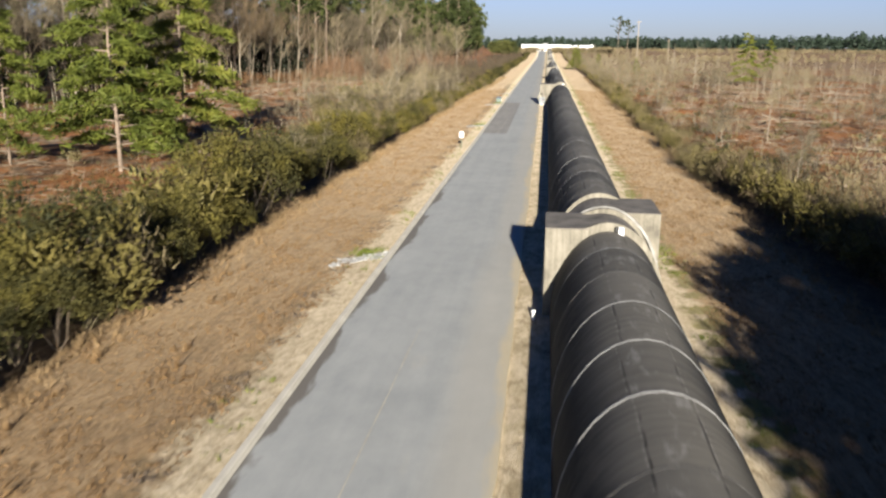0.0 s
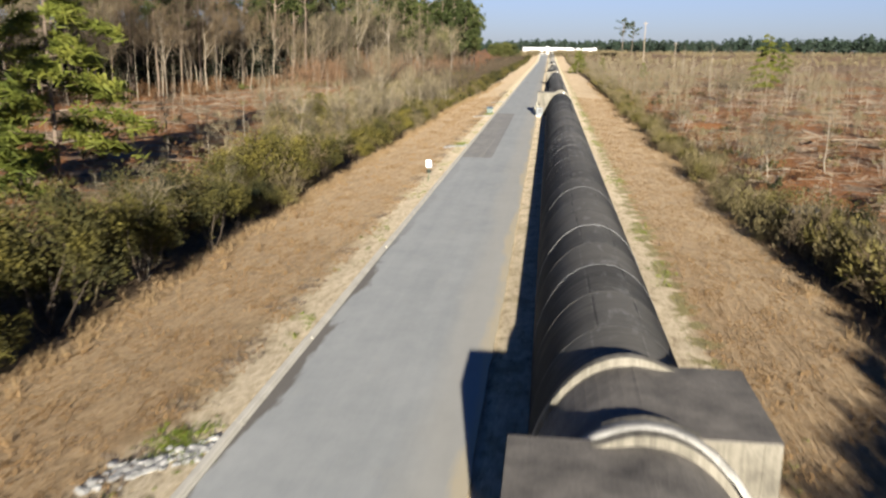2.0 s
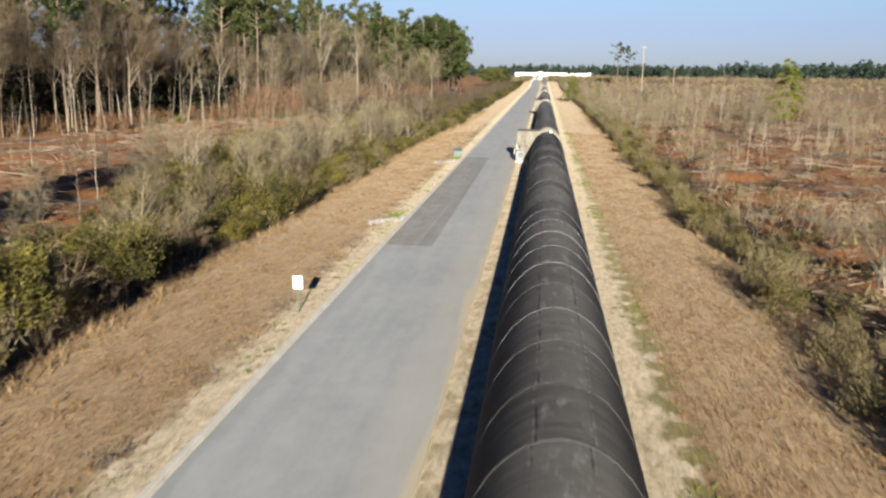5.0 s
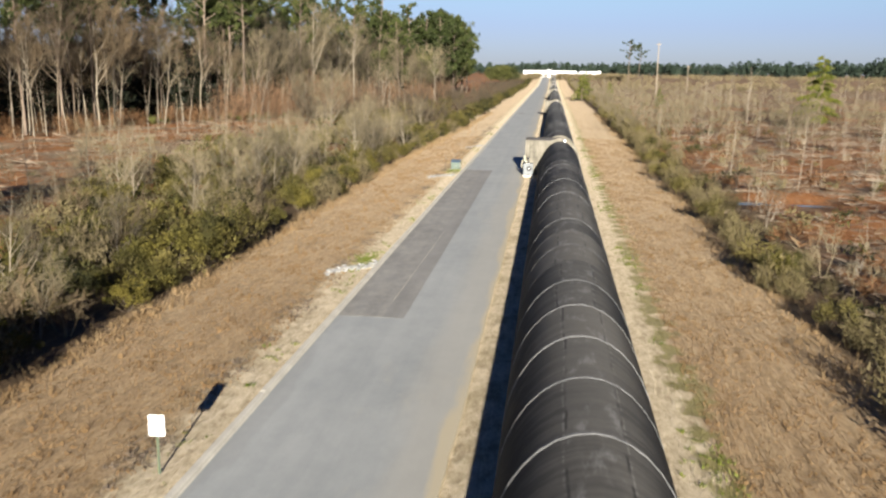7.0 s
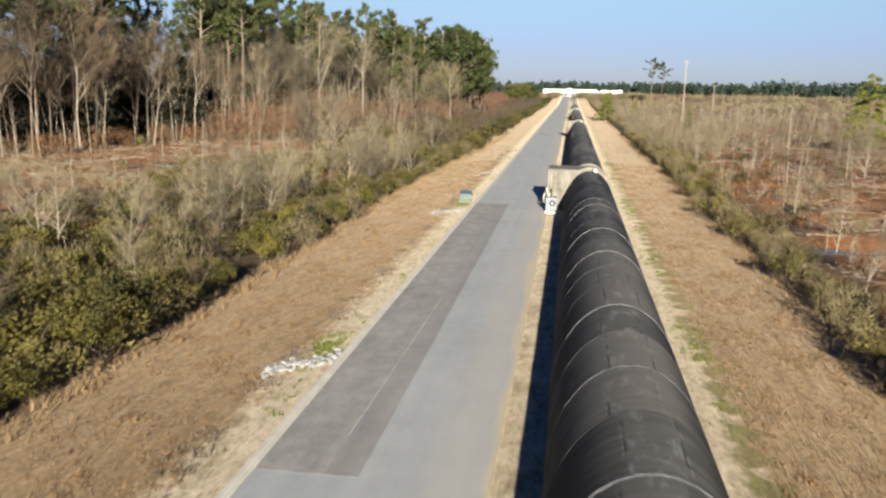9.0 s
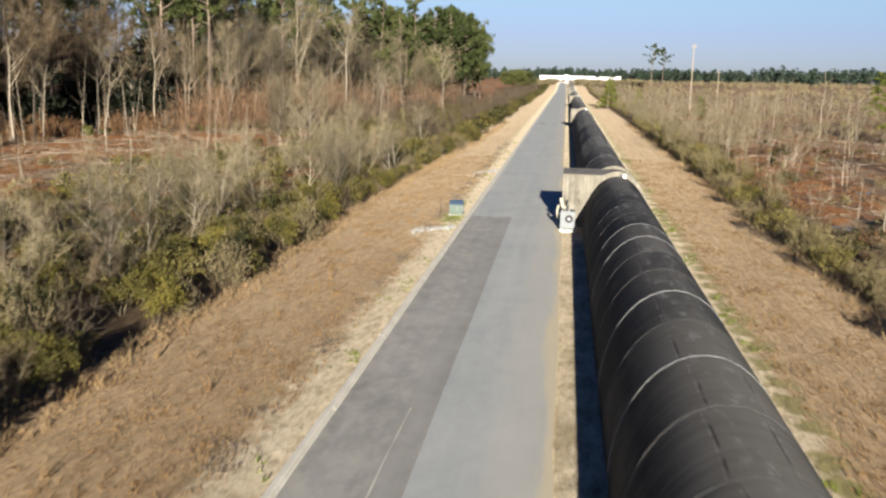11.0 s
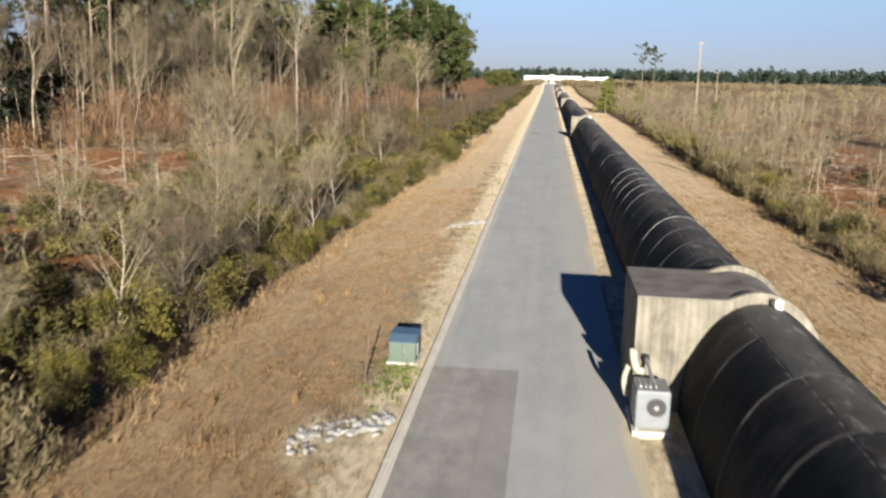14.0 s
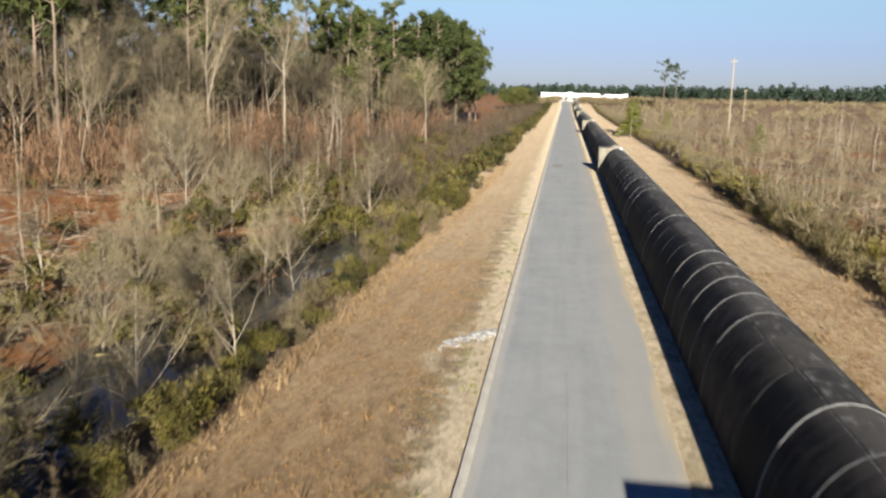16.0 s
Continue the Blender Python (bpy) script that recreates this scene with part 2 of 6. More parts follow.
    broken = step(n, l, noise_of(n, l, geo, 0.9, 4, 0.6), 0.47, 0.60)
    col = mixed(n, l, calc(n, l, "MULTIPLY", groove, calc(n, l, "MULTIPLY", broken, 0.6)), col, (0.007, 0.007, 0.008))
    col = mixed(n, l, calc(n, l, "MULTIPLY", lime, calc(n, l, "MULTIPLY", step(n, l, streak, 0.46, 0.6), 0.45)), col, (0.26, 0.25, 0.23))
    l.new(col, b.inputs["Base Color"])
    b.inputs["Roughness"].default_value = 0.75
    if "Specular IOR Level" in b.inputs:
        b.inputs["Specular IOR Level"].default_value = 0.12
    bumped(n, l, b, calc(n, l, "ADD", fine, broad), 0.35, 0.015)
    return m


def concrete_collar():
    """Pale cast concrete, stained by water in runs; its upper faces are dark with algae."""
    m, n, l, b = nodes_of("pale_collar_concrete")
    co = n.new("ShaderNodeTexCoord").outputs["Object"]
    broad = noise_of(n, l, co, 1.1, 5, 0.6)
    runs = noise_of(n, l, mapped(n, l, co, (5.0, 5.0, 0.22)), 1.5, 4, 0.6)
    fine = noise_of(n, l, co, 30, 3)
    v = calc(n, l, "ADD", calc(n, l, "MULTIPLY", broad, 0.5), calc(n, l, "MULTIPLY", runs, 0.35))
    v = calc(n, l, "ADD", v, calc(n, l, "MULTIPLY", fine, 0.15))
    col = ramp(n, l, v, [(0.36, (0.052, 0.047, 0.038)), (0.47, (0.135, 0.123, 0.096)), (0.60, (0.225, 0.206, 0.167))])
    grime = step(n, l, noise_of(n, l, mapped(n, l, co, (1.5, 1.5, 0.5)), 1.6, 6, 0.7, 0.5), 0.52, 0.68)
    col = mixed(n, l, calc(n, l, "MULTIPLY", grime, 0.55), col, (0.075, 0.070, 0.055))
    l.new(col, b.inputs["Base Color"])
    b.inputs["Roughness"].default_value = 0.85
    bumped(n, l, b, calc(n, l, "ADD", fine, runs), 0.3, 0.012)
    return m


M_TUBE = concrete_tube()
M_COLLAR = concrete_collar()
M_COLLARTOP = plain("dark_roof_concrete", (0.052, 0.047, 0.042), (0.19, 0.172, 0.148), 1.6, 22, 0.85, bump=0.4)
M_MORTAR = plain("white_seal_mortar", (0.13, 0.127, 0.115), (0.38, 0.37, 0.345), 2.5, 25, 0.8, bump=0.3)


def road_concrete(name, dark, light, warm, strip_dark=False):
    m, n, l, b = nodes_of(name)
    pos = n.new("ShaderNodeNewGeometry").outputs["Position"]
    long_ = noise_of(n, l, mapped(n, l, pos, (1.3, 0.06, 1)), 1.2, 5, 0.6)
    broad = noise_of(n, l, pos, 0.25, 5, 0.6)
    fine = noise_of(n, l, pos, 14, 4, 0.75)
    blot = noise_of(n, l, mapped(n, l, pos, (1, 0.6, 1)), 1.5, 6, 0.72)
    v = calc(n, l, "ADD", calc(n, l, "MULTIPLY", long_, 0.26), calc(n, l, "MULTIPLY", broad, 0.30))
    v = calc(n, l, "ADD", v, calc(n, l, "MULTIPLY", fine, 0.12))
    v = calc(n, l, "ADD", v, calc(n, l, "MULTIPLY", blot, 0.32))
    col = ramp(n, l, v, [(0.34, dark), (0.66, light)])
    stain = step(n, l, noise_of(n, l, mapped(n, l, pos, (1, 0.35, 1)), 0.5, 6, 0.7), 0.58, 0.72)
    col = mixed(n, l, calc(n, l, "MULTIPLY", stain, 0.35), col, warm)
    side = n.new("ShaderNodeSeparateXYZ")
    l.new(pos, side.inputs[0])
    x, y = side.outputs["X"], side.outputs["Y"]
    drift = noise_of(n, l, mapped(n, l, pos, (0.8, 0.14, 1)), 0.9, 6, 0.65)
    beige = step(n, l, calc(n, l, "ADD", x, calc(n, l, "MULTIPLY_ADD", drift, 1.6, -0.8)), -2.5, -1.5)
    col = mixed(n, l, calc(n, l, "MULTIPLY", beige, 0.45), col, warm)
    dust = step(n, l, calc(n, l, "ADD", x, calc(n, l, "MULTIPLY_ADD", drift, 1.5, -0.75)), -1.05, -0.72)
    col = mixed(n, l, calc(n, l, "MULTIPLY", dust, 0.75), col, (0.50, 0.425, 0.28))
    wet = noise_of(n, l, mapped(n, l, pos, (0.8, 0.22, 1)), 0.8, 5, 0.6)
    by_kerb = calc(n, l, "SUBTRACT", 1.0, step(n, l, calc(n, l, "ADD", x, calc(n, l, "MULTIPLY_ADD", wet, -2.4, 1.06)), -6.02, -5.80), clamp=True)
    late = step(n, l, y, 126.0, 138.0)
    later = step(n, l, y, 46.0, 60.0)
    col = mixed(n, l, calc(n, l, "MULTIPLY", by_kerb, calc(n, l, "MULTIPLY_ADD", later, -0.65, 0.75)), col, (0.085, 0.066, 0.046))
    silt = calc(n, l, "SUBTRACT", 1.0, step(n, l, calc(n, l, "ADD", x, calc(n, l, "MULTIPLY_ADD", drift, 0.9, -0.45)), -5.92, -5.70), clamp=True)
    col = mixed(n, l, calc(n, l, "MULTIPLY", silt, calc(n, l, "MULTIPLY", late, 0.4)), col, (0.50, 0.47, 0.40))
    if strip_dark:
        bare = calc(n, l, "SUBTRACT", 1.0, step(n, l, x, -4.42, -4.38), clamp=True)
        mud = calc(n, l, "MULTIPLY", bare, step(n, l, blot, 0.40, 0.62))
        col = mixed(n, l, calc(n, l, "MULTIPLY", mud, 0.28), col, (0.40, 0.375, 0.32))
    l.new(col, b.inputs["Base Color"])
    b.inputs["Roughness"].default_value = 0.82
    bumped(n, l, b, fine, 0.25, 0.006)
    return m


M_ROAD = road_concrete("road_concrete", (0.262, 0.278, 0.278), (0.395, 0.405, 0.394), (0.42, 0.396, 0.34))
M_PATCH = road_concrete("asphalt_patch", (0.170, 0.166, 0.155), (0.315, 0.306, 0.284), (0.35, 0.33, 0.285), True)
M_CRACK = plain("sealed_crack", (0.30, 0.28, 0.24), (0.50, 0.47, 0.40), 2.0, 20, 0.85, bump=0.2)
M_KERB = plain("kerb_concrete", (0.42, 0.395, 0.335), (0.64, 0.61, 0.53), 0.9, 20, 0.85, bump=0.4)


def ground_material():
    """Mown dry grass on the verges, sand along the hard edges, leaf litter under the brush, red-brown cut ground beyond."""
    m, n, l, b = nodes_of("ground_cover")
    pos = n.new("ShaderNodeNewGeometry").outputs["Position"]
    sep = n.new("ShaderNodeSeparateXYZ")
    l.new(pos, sep.inputs[0])
    x = sep.outputs["X"]
    big = noise_of(n, l, pos, 0.09, 5, 0.6)
    mid = noise_of(n, l, pos, 0.55, 6, 0.65)
    drawn = mapped(n, l, pos, (1.0, 0.42, 1.0))
    fine = noise_of(n, l, drawn, 5.0, 6, 0.75)
    tiny = noise_of(n, l, drawn, 24.0, 3, 0.7)
    warp = calc(n, l, "ADD", calc(n, l, "MULTIPLY_ADD", mid, 2.6, -1.3), calc(n, l, "MULTIPLY_ADD", fine, 0.9, -0.45))
    xw = calc(n, l, "ADD", x, warp)
    clump = noise_of(n, l, mapped(n, l, pos, (1.0, 0.34, 1)), 2.3, 4, 0.65, 0.5)
    speck = calc(n, l, "ADD", calc(n, l, "MULTIPLY", fine, 0.45), calc(n, l, "MULTIPLY", tiny, 0.27))
    speck = calc(n, l, "ADD", speck, calc(n, l, "MULTIPLY", clump, 0.28))
    rut = noise_of(n, l, mapped(n, l, pos, (2.6, 0.20, 1)), 1.0, 5, 0.65, 0.4)
    dry = ramp(n, l, speck, [(0.38, (0.076, 0.043, 0.016)), (0.47, (0.188, 0.115, 0.051)), (0.56, (0.30, 0.196, 0.098))])
    dry2 = ramp(n, l, speck, [(0.38, (0.102, 0.063, 0.028)), (0.47, (0.234, 0.152, 0.074)), (0.56, (0.345, 0.238, 0.126))])
    track = noise_of(n, l, mapped(n, l, pos, (1.6, 0.05, 1)), 1.0, 3, 0.5)
    grass = mixed(n, l, step(n, l, calc(n, l, "ADD", calc(n, l, "MULTIPLY", big, 0.5), calc(n, l, "MULTIPLY", track, 0.5)), 0.42, 0.58), dry, dry2)
    sand = ramp(n, l, speck, [(0.37, (0.17, 0.125, 0.072)), (0.46, (0.41, 0.335, 0.22)), (0.57, (0.62, 0.53, 0.38))])
    moss = ramp(n, l, speck, [(0.35, (0.050, 0.050, 0.010)), (0.62, (0.205, 0.185, 0.040))])
    litter = ramp(n, l, speck, [(0.33, (0.040, 0.028, 0.017)), (0.50, (0.115, 0.078, 0.045)), (0.66, (0.24, 0.165, 0.098))])
    cut = ramp(n, l, speck, [(0.32, (0.075, 0.031, 0.012)), (0.46, (0.26, 0.104, 0.035)), (0.57, (0.36, 0.17, 0.068)), (0.68, (0.47, 0.31, 0.18))])
    cut2 = ramp(n, l, speck, [(0.36, (0.058, 0.040, 0.026)), (0.48, (0.195, 0.138, 0.090)), (0.6, (0.37, 0.29, 0.20))])
    open_ = mixed(n, l, step(n, l, calc(n, l, "ADD", calc(n, l, "MULTIPLY", big, 0.5), calc(n, l, "MULTIPLY", mid, 0.5)), 0.47, 0.58), cut, cut2)
    patch = step(n, l, noise_of(n, l, mapped(n, l, pos, (1, 0.5, 1)), 0.035, 5, 0.65), 0.44, 0.56)
    pale = ramp(n, l, speck, [(0.33, (0.095, 0.069, 0.044)), (0.5, (0.205, 0.153, 0.100)), (0.68, (0.34, 0.27, 0.19))])
    far = calc(n, l, "MAXIMUM", calc(n, l, "MULTIPLY", patch, step(n, l, sep.outputs["Y"], 120.0, 230.0)), step(n, l, sep.outputs["Y"], 230.0, 420.0))
    open_ = mixed(n, l, calc(n, l, "MULTIPLY", calc(n, l, "MULTIPLY", far, 0.68), step(n, l, x, -14.0, 12.0)), open_, pale)
    damp = step(n, l, noise_of(n, l, mapped(n, l, pos, (1, 0.7, 1)), 0.16, 6, 0.7), 0.53, 0.63)
    open_ = mixed(n, l, calc(n, l, "MULTIPLY", damp, 0.8), open_, (0.055, 0.036, 0.024))
    inner = calc(n, l, "MULTIPLY", step(n, l, xw, -14.6, -13.4), calc(n, l, "SUBTRACT", 1.0, step(n, l, xw, 10.6, 11.8)))
    brush = calc(n, l, "MULTIPLY", step(n, l, xw, -25.0, -21.0), calc(n, l, "SUBTRACT", 1.0, step(n, l, xw, 14.0, 17.0)))
    col = mixed(n, l, brush, open_, litter)
    col = mixed(n, l, inner, col, grass)
    xs = calc(n, l, "ADD", x, calc(n, l, "MULTIPLY", warp, 0.8))
    sandy = calc(n, l, "MULTIPLY", step(n, l, xs, -8.1, -7.2), calc(n, l, "SUBTRACT", 1.0, step(n, l, xs, 5.3, 5.8)))
    col = mixed(n, l, sandy, col, sand)
    for sx, sy in ((-7.3, 31.6), (-7.3, 90.6), (-7.6, 125.3), (-7.5, 152.2)):
        away = n.new("ShaderNodeVectorMath")
        away.operation = "DISTANCE"
        away.inputs[1].default_value = (sx, sy * 0.6, 0)
        l.new(mapped(n, l, pos, (1, 0.6, 0)), away.inputs[0])
        spill = calc(n, l, "SUBTRACT", 1.0, step(n, l, calc(n, l, "ADD", away.outputs["Value"], calc(n, l, "MULTIPLY", warp, 0.45)), 0.8, 1.5), clamp=True)
        col = mixed(n, l, calc(n, l, "MULTIPLY", spill, 0.85), col, sand)
    beat = calc(n, l, "SINE", calc(n, l, "MULTIPLY", calc(n, l, "ADD", sep.outputs["Y"], calc(n, l, "MULTIPLY", mid, 1.6)), 3.9))
    gaps = calc(n, l, "ADD", noise_of(n, l, mapped(n, l, pos, (1, 0.45, 1)), 0.9, 5, 0.6), calc(n, l, "MULTIPLY", beat, 0.10))
    green = calc(n, l, "MULTIPLY", step(n, l, gaps, 0.41, 0.49),
                 calc(n, l, "MULTIPLY", step(n, l, xs, 4.95, 5.3), calc(n, l, "SUBTRACT", 1.0, step(n, l, xs, 5.7, 6.2))))
    col = mixed(n, l, calc(n, l, "MULTIPLY", green, 0.95), col, moss)
    strip_moss = calc(n, l, "MULTIPLY", step(n, l, mid, 0.44, 0.62), calc(n, l, "MULTIPLY", step(n, l, x, -0.64, -0.60), calc(n, l, "SUBTRACT", 1.0, step(n, l, xs, 0.3, 0.9))))
    col = mixed(n, l, calc(n, l, "MULTIPLY", strip_moss, 0.5), col, ramp(n, l, speck, [(0.36, (0.075, 0.058, 0.024)), (0.6, (0.25, 0.20, 0.09))]))
    weeds = calc(n, l, "MULTIPLY", step(n, l, gaps, 0.42, 0.52), calc(n, l, "MULTIPLY", step(n, l, xs, -8.6, -8.1), calc(n, l, "SUBTRACT", 1.0, step(n, l, xs, -7.4, -6.9))))
    weeds = calc(n, l, "MULTIPLY", weeds, calc(n, l, "MULTIPLY_ADD", step(n, l, sep.outputs["Y"], 118.0, 134.0), 0.45, 0.25))
    col = mixed(n, l, weeds, col, ramp(n, l, speck, [(0.36, (0.055, 0.046, 0.018)), (0.6, (0.20, 0.165, 0.070))]))
    l.new(col, b.inputs["Base Color"])
    b.inputs["Roughness"].default_value = 0.95
    l.new(calc(n, l, "MULTIPLY", inner, 0.17), b.inputs["Sheen Weight"])
    b.inputs["Sheen Roughness"].default_value = 0.5
    b.inputs["Sheen Tint"].default_value = (0.90, 0.75, 0.55, 1)
    if "Specular IOR Level" in b.inputs:
        b.inputs["Specular IOR Level"].default_value = 0.15
    bumped(n, l, b, calc(n, l, "ADD", calc(n, l, "ADD", calc(n, l, "MULTIPLY", rut, calc(n, l, "MULTIPLY_ADD", step(n, l, x, 4.0, 6.5), 1.6, 0.5)), calc(n, l, "ADD", fine, calc(n, l, "MULTIPLY", clump, 0.8))), calc(n, l, "MULTIPLY", tiny, 0.5)), 0.7, 0.10)
    return m


M_GROUND = ground_material()


def water_material():
    m, n, l, b = nodes_of("ditch_water")
    pos = n.new("ShaderNodeNewGeometry").outputs["Position"]
    b.inputs["Base Color"].default_value = (0.060, 0.056, 0.050, 1)
    b.inputs["Roughness"].default_value = 0.06
    b.inputs["IOR"].default_value = 1.33
    bumped(n, l, b, noise_of(n, l, pos, 2.5, 3), 0.08, 0.02)
    return m


M_WATER = water_material()

# ---- geometry helpers ----
RNG = np.random.default_rng(7)


class Buf:
    """Collects vertices and faces of many small forms for one mesh."""

    def __init__(self):
        self.v, self.f3, self.f4, self.m3, self.m4, self.n = [], [], [], [], [], 0

    def add(self, verts, tris=None, quads=None, mat=0):
        verts = np.asarray(verts, float).reshape(-1, 3)
        if tris is not None and len(tris):
            t = np.asarray(tris, int).reshape(-1, 3) + self.n
            self.f3.append(t)
            self.m3.append(np.full(len(t), mat))
        if quads is not None and len(quads):
            q = np.asarray(quads, int).reshape(-1, 4) + self.n
            self.f4.append(q)
            self.m4.append(np.full(len(q), mat))
        self.v.append(verts)
        self.n += len(verts)

    def arrays(self):
        v = np.concatenate(self.v) if self.v else np.zeros((0, 3))
        cat = lambda a, w: np.concatenate(a) if a else np.zeros((0, w), int)
        m3 = np.concatenate(self.m3) if self.m3 else np.zeros(0, int)
        m4 = np.concatenate(self.m4) if self.m4 else np.zeros(0, int)
        return v, cat(self.f3, 3), cat(self.f4, 4), m3, m4

    def mesh(self, name, mats, smooth=False):
        v, f3, f4, m3, m4 = self.arrays()
        me = bpy.data.meshes.new(name)
        me.vertices.add(len(v))
        me.vertices.foreach_set("co", v.astype(np.float32).ravel())
        loops = np.concatenate([f3.ravel(), f4.ravel()]).astype(np.int32)
        starts = np.concatenate([np.arange(len(f3)) * 3, len(f3) * 3 + np.arange(len(f4)) * 4]).astype(np.int32)
        me.loops.add(len(loops))
        me.loops.foreach_set("vertex_index", loops)
        me.polygons.add(len(starts))
        me.polygons.foreach_set("loop_start", starts)
        for m in mats:
            me.materials.append(m)
        me.polygons.foreach_set("material_index", np.concatenate([m3, m4]).astype(np.int32))
        me.polygons.foreach_set("use_smooth", np.full(len(starts), smooth))
        me.update(calc_edges=True)
        me.validate()
        return me


def spread(base, places, turns, scales, out, squash=None):
    """Copies of one set of arrays laid at places, turned about z and scaled, into the buffer out."""
    v, f3, f4, m3, m4 = base
    c, s = np.cos(turns), np.sin(turns)
    p = v[None] * scales[:, None, None]
    if squash is not None:
        p[:, :, 2] *= squash[:, None]
    w = np.stack([p[:, :, 0] * c[:, None] - p[:, :, 1] * s[:, None], p[:, :, 0] * s[:, None] + p[:, :, 1] * c[:, None], p[:, :, 2]], -1)
    w += places[:, None, :]
    k = np.arange(len(places))[:, None, None] * len(v) + out.n
    if len(f3):
        out.f3.append((f3[None] + k).reshape(-1, 3))
        out.m3.append(np.tile(m3, len(places)))
    if len(f4):
        out.f4.append((f4[None] + k).reshape(-1, 4))
        out.m4.append(np.tile(m4, len(places)))
    out.v.append(w.reshape(-1, 3))
    out.n += len(places) * len(v)


def limb(buf, pts, radii, sides=5, mat=0):
    """A tapered tube along points."""
    pts, radii = np.asarray(pts, float), np.asarray(radii, float)
    d = np.gradient(pts, axis=0)
    d /= np.linalg.norm(d, axis=1, keepdims=True) + 1e-9
    ref = np.where(np.abs(d[:, 2:3]) > 0.9, [[1.0, 0, 0]], [[0, 0, 1.0]])
    u = np.cross(d, ref)
    u /= np.linalg.norm(u, axis=1, keepdims=True) + 1e-9
    w = np.cross(d, u)
    a = np.arange(sides) * 2 * np.pi / sides
    ring = pts[:, None] + radii[:, None, None] * (u[:, None] * np.cos(a)[None, :, None] + w[:, None] * np.sin(a)[None, :, None])
    i = np.arange(len(pts) - 1)[:, None] * sides
    j, k = np.arange(sides)[None], (np.arange(sides)[None] + 1) % sides
    quads = np.stack([i + j, i + k, i + sides + k, i + sides + j], -1).reshape(-1, 4)
    buf.add(ring.reshape(-1, 3), None, quads, mat)


def spikes(buf, base, way, length, r, mat=0):
    """Many thin three-sided twigs: base points, unit ways, lengths, radii."""
    m = len(base)
    ref = np.where(np.abs(way[:, 2:3]) > 0.9, [[1.0, 0, 0]], [[0, 0, 1.0]])
    u = np.cross(way, ref)
    u /= np.linalg.norm(u, axis=1, keepdims=True) + 1e-9
    w = np.cross(way, u)
    a = np.arange(3) * 2 * np.pi / 3
    ring = base[:, None] + r[:, None, None] * (u[:, None] * np.cos(a)[None, :, None] + w[:, None] * np.sin(a)[None, :, None])
    tip = base + way * length[:, None]
    v = np.concatenate([ring, tip[:, None]], 1)
    k = np.arange(m)[:, None] * 4
    tris = np.concatenate([k + [0, 1, 3], k + [1, 2, 3], k + [2, 0, 3]])
    buf.add(v.reshape(-1, 3), tris, None, mat)


def unit(v):
    return v / (np.linalg.norm(v, axis=-1, keepdims=True) + 1e-9)


def leaves(buf, at, long_way, size, aspect, rng, mat=0):
    """Small pointed leaves or twigs: centres, main ways, lengths."""
    m = len(at)
    d = unit(long_way + rng.normal(0, 0.35, (m, 3)))
    s = unit(np.cross(d, rng.normal(0, 1, (m, 3))))
    h, w = d * (size / 2)[:, None], s * (size * aspect / 2)[:, None]
    v = np.stack([at - h + w, at - h - w, at + h], 1)
    k = np.arange(m)[:, None] * 3
    buf.add(v.reshape(-1, 3), k + [0, 1, 2], None, mat)


def part(name, data, parent, label=""):
    ob = new(name, data)
    ob.parent = parent
    return tagged(ob, label) if label else ob


def thing(name, m, label, category, group="", kind=""):
    ob = new(name)
    ob.empty_display_size = 0.2
    ob.matrix_world = m
    return tagged(ob, label, category, group, kind)


def bm_mesh(name, bm, mats, smooth=False):
    me = bpy.data.meshes.new(name)
    bmesh.ops.recalc_face_normals(bm, faces=bm.faces)
    bm.to_mesh(me)
    bm.free()
    for m in mats if isinstance(mats, (list, tuple)) else [mats]:
        me.materials.append(m)
    if smooth:
        me.polygons.foreach_set("use_smooth", np.full(len(me.polygons), True))
    return me


def box_bm(x0, x1, y0, y1, z0, z1, bevel=0.0, bm=None):
    bm = bm or bmesh.new()
    r = bmesh.ops.create_cube(bm, size=1.0, matrix=Matrix.Translation(((x0 + x1) / 2, (y0 + y1) / 2, (z0 + z1) / 2)) @ Matrix.Diagonal((x1 - x0, y1 - y0, z1 - z0, 1)))
    if bevel:
        edges = list({e for v in r["verts"] for e in v.link_edges})
        bmesh.ops.bevel(bm, geom=edges, offset=bevel, segments=2, affect="EDGES", profile=0.5)
    return bm


def rod_bm(a, b, r, sides=12, bm=None, r2=None):
    bm = bm or bmesh.new()
    a, b = Vector(a), Vector(b)
    m = Matrix.Translation((a + b) / 2) @ (b - a).to_track_quat("Z", "Y").to_matrix().to_4x4()
    bmesh.ops.create_cone(bm, cap_ends=True, segments=sides, radius1=r, radius2=r if r2 is None else r2, depth=(b - a).length, matrix=m)
    return bm


def prism(profile, y0, y1, bm=None):
    """A solid with an outline in x and z, from y0 to y1."""
    bm = bm or bmesh.new()
    a = [bm.verts.new((x, y0, z)) for x, z in profile]
    b = [bm.verts.new((x, y1, z)) for x, z in profile]
    k = len(profile)
    bm.faces.new(a)
    bm.faces.new(b[::-1])
    for i in range(k):
        bm.faces.new((a[i], b[i], b[(i + 1) % k], a[(i + 1) % k]))
    return bm


# ---- ground ----
def waves(x, y):
    """Smooth unevenness between about -1 and 1."""
    return (np.sin(x * 0.71 + 1.3 * np.sin(y * 0.23)) + np.sin(y * 0.57 + 1.7 * np.sin(x * 0.31 + 2)) + np.sin((x + y) * 0.37 + 0.5)
            + 0.6 * np.sin(x * 1.9 - y * 1.3) + 0.5 * np.sin(x * 2.7 + y * 2.3 + 1)) / 4.1


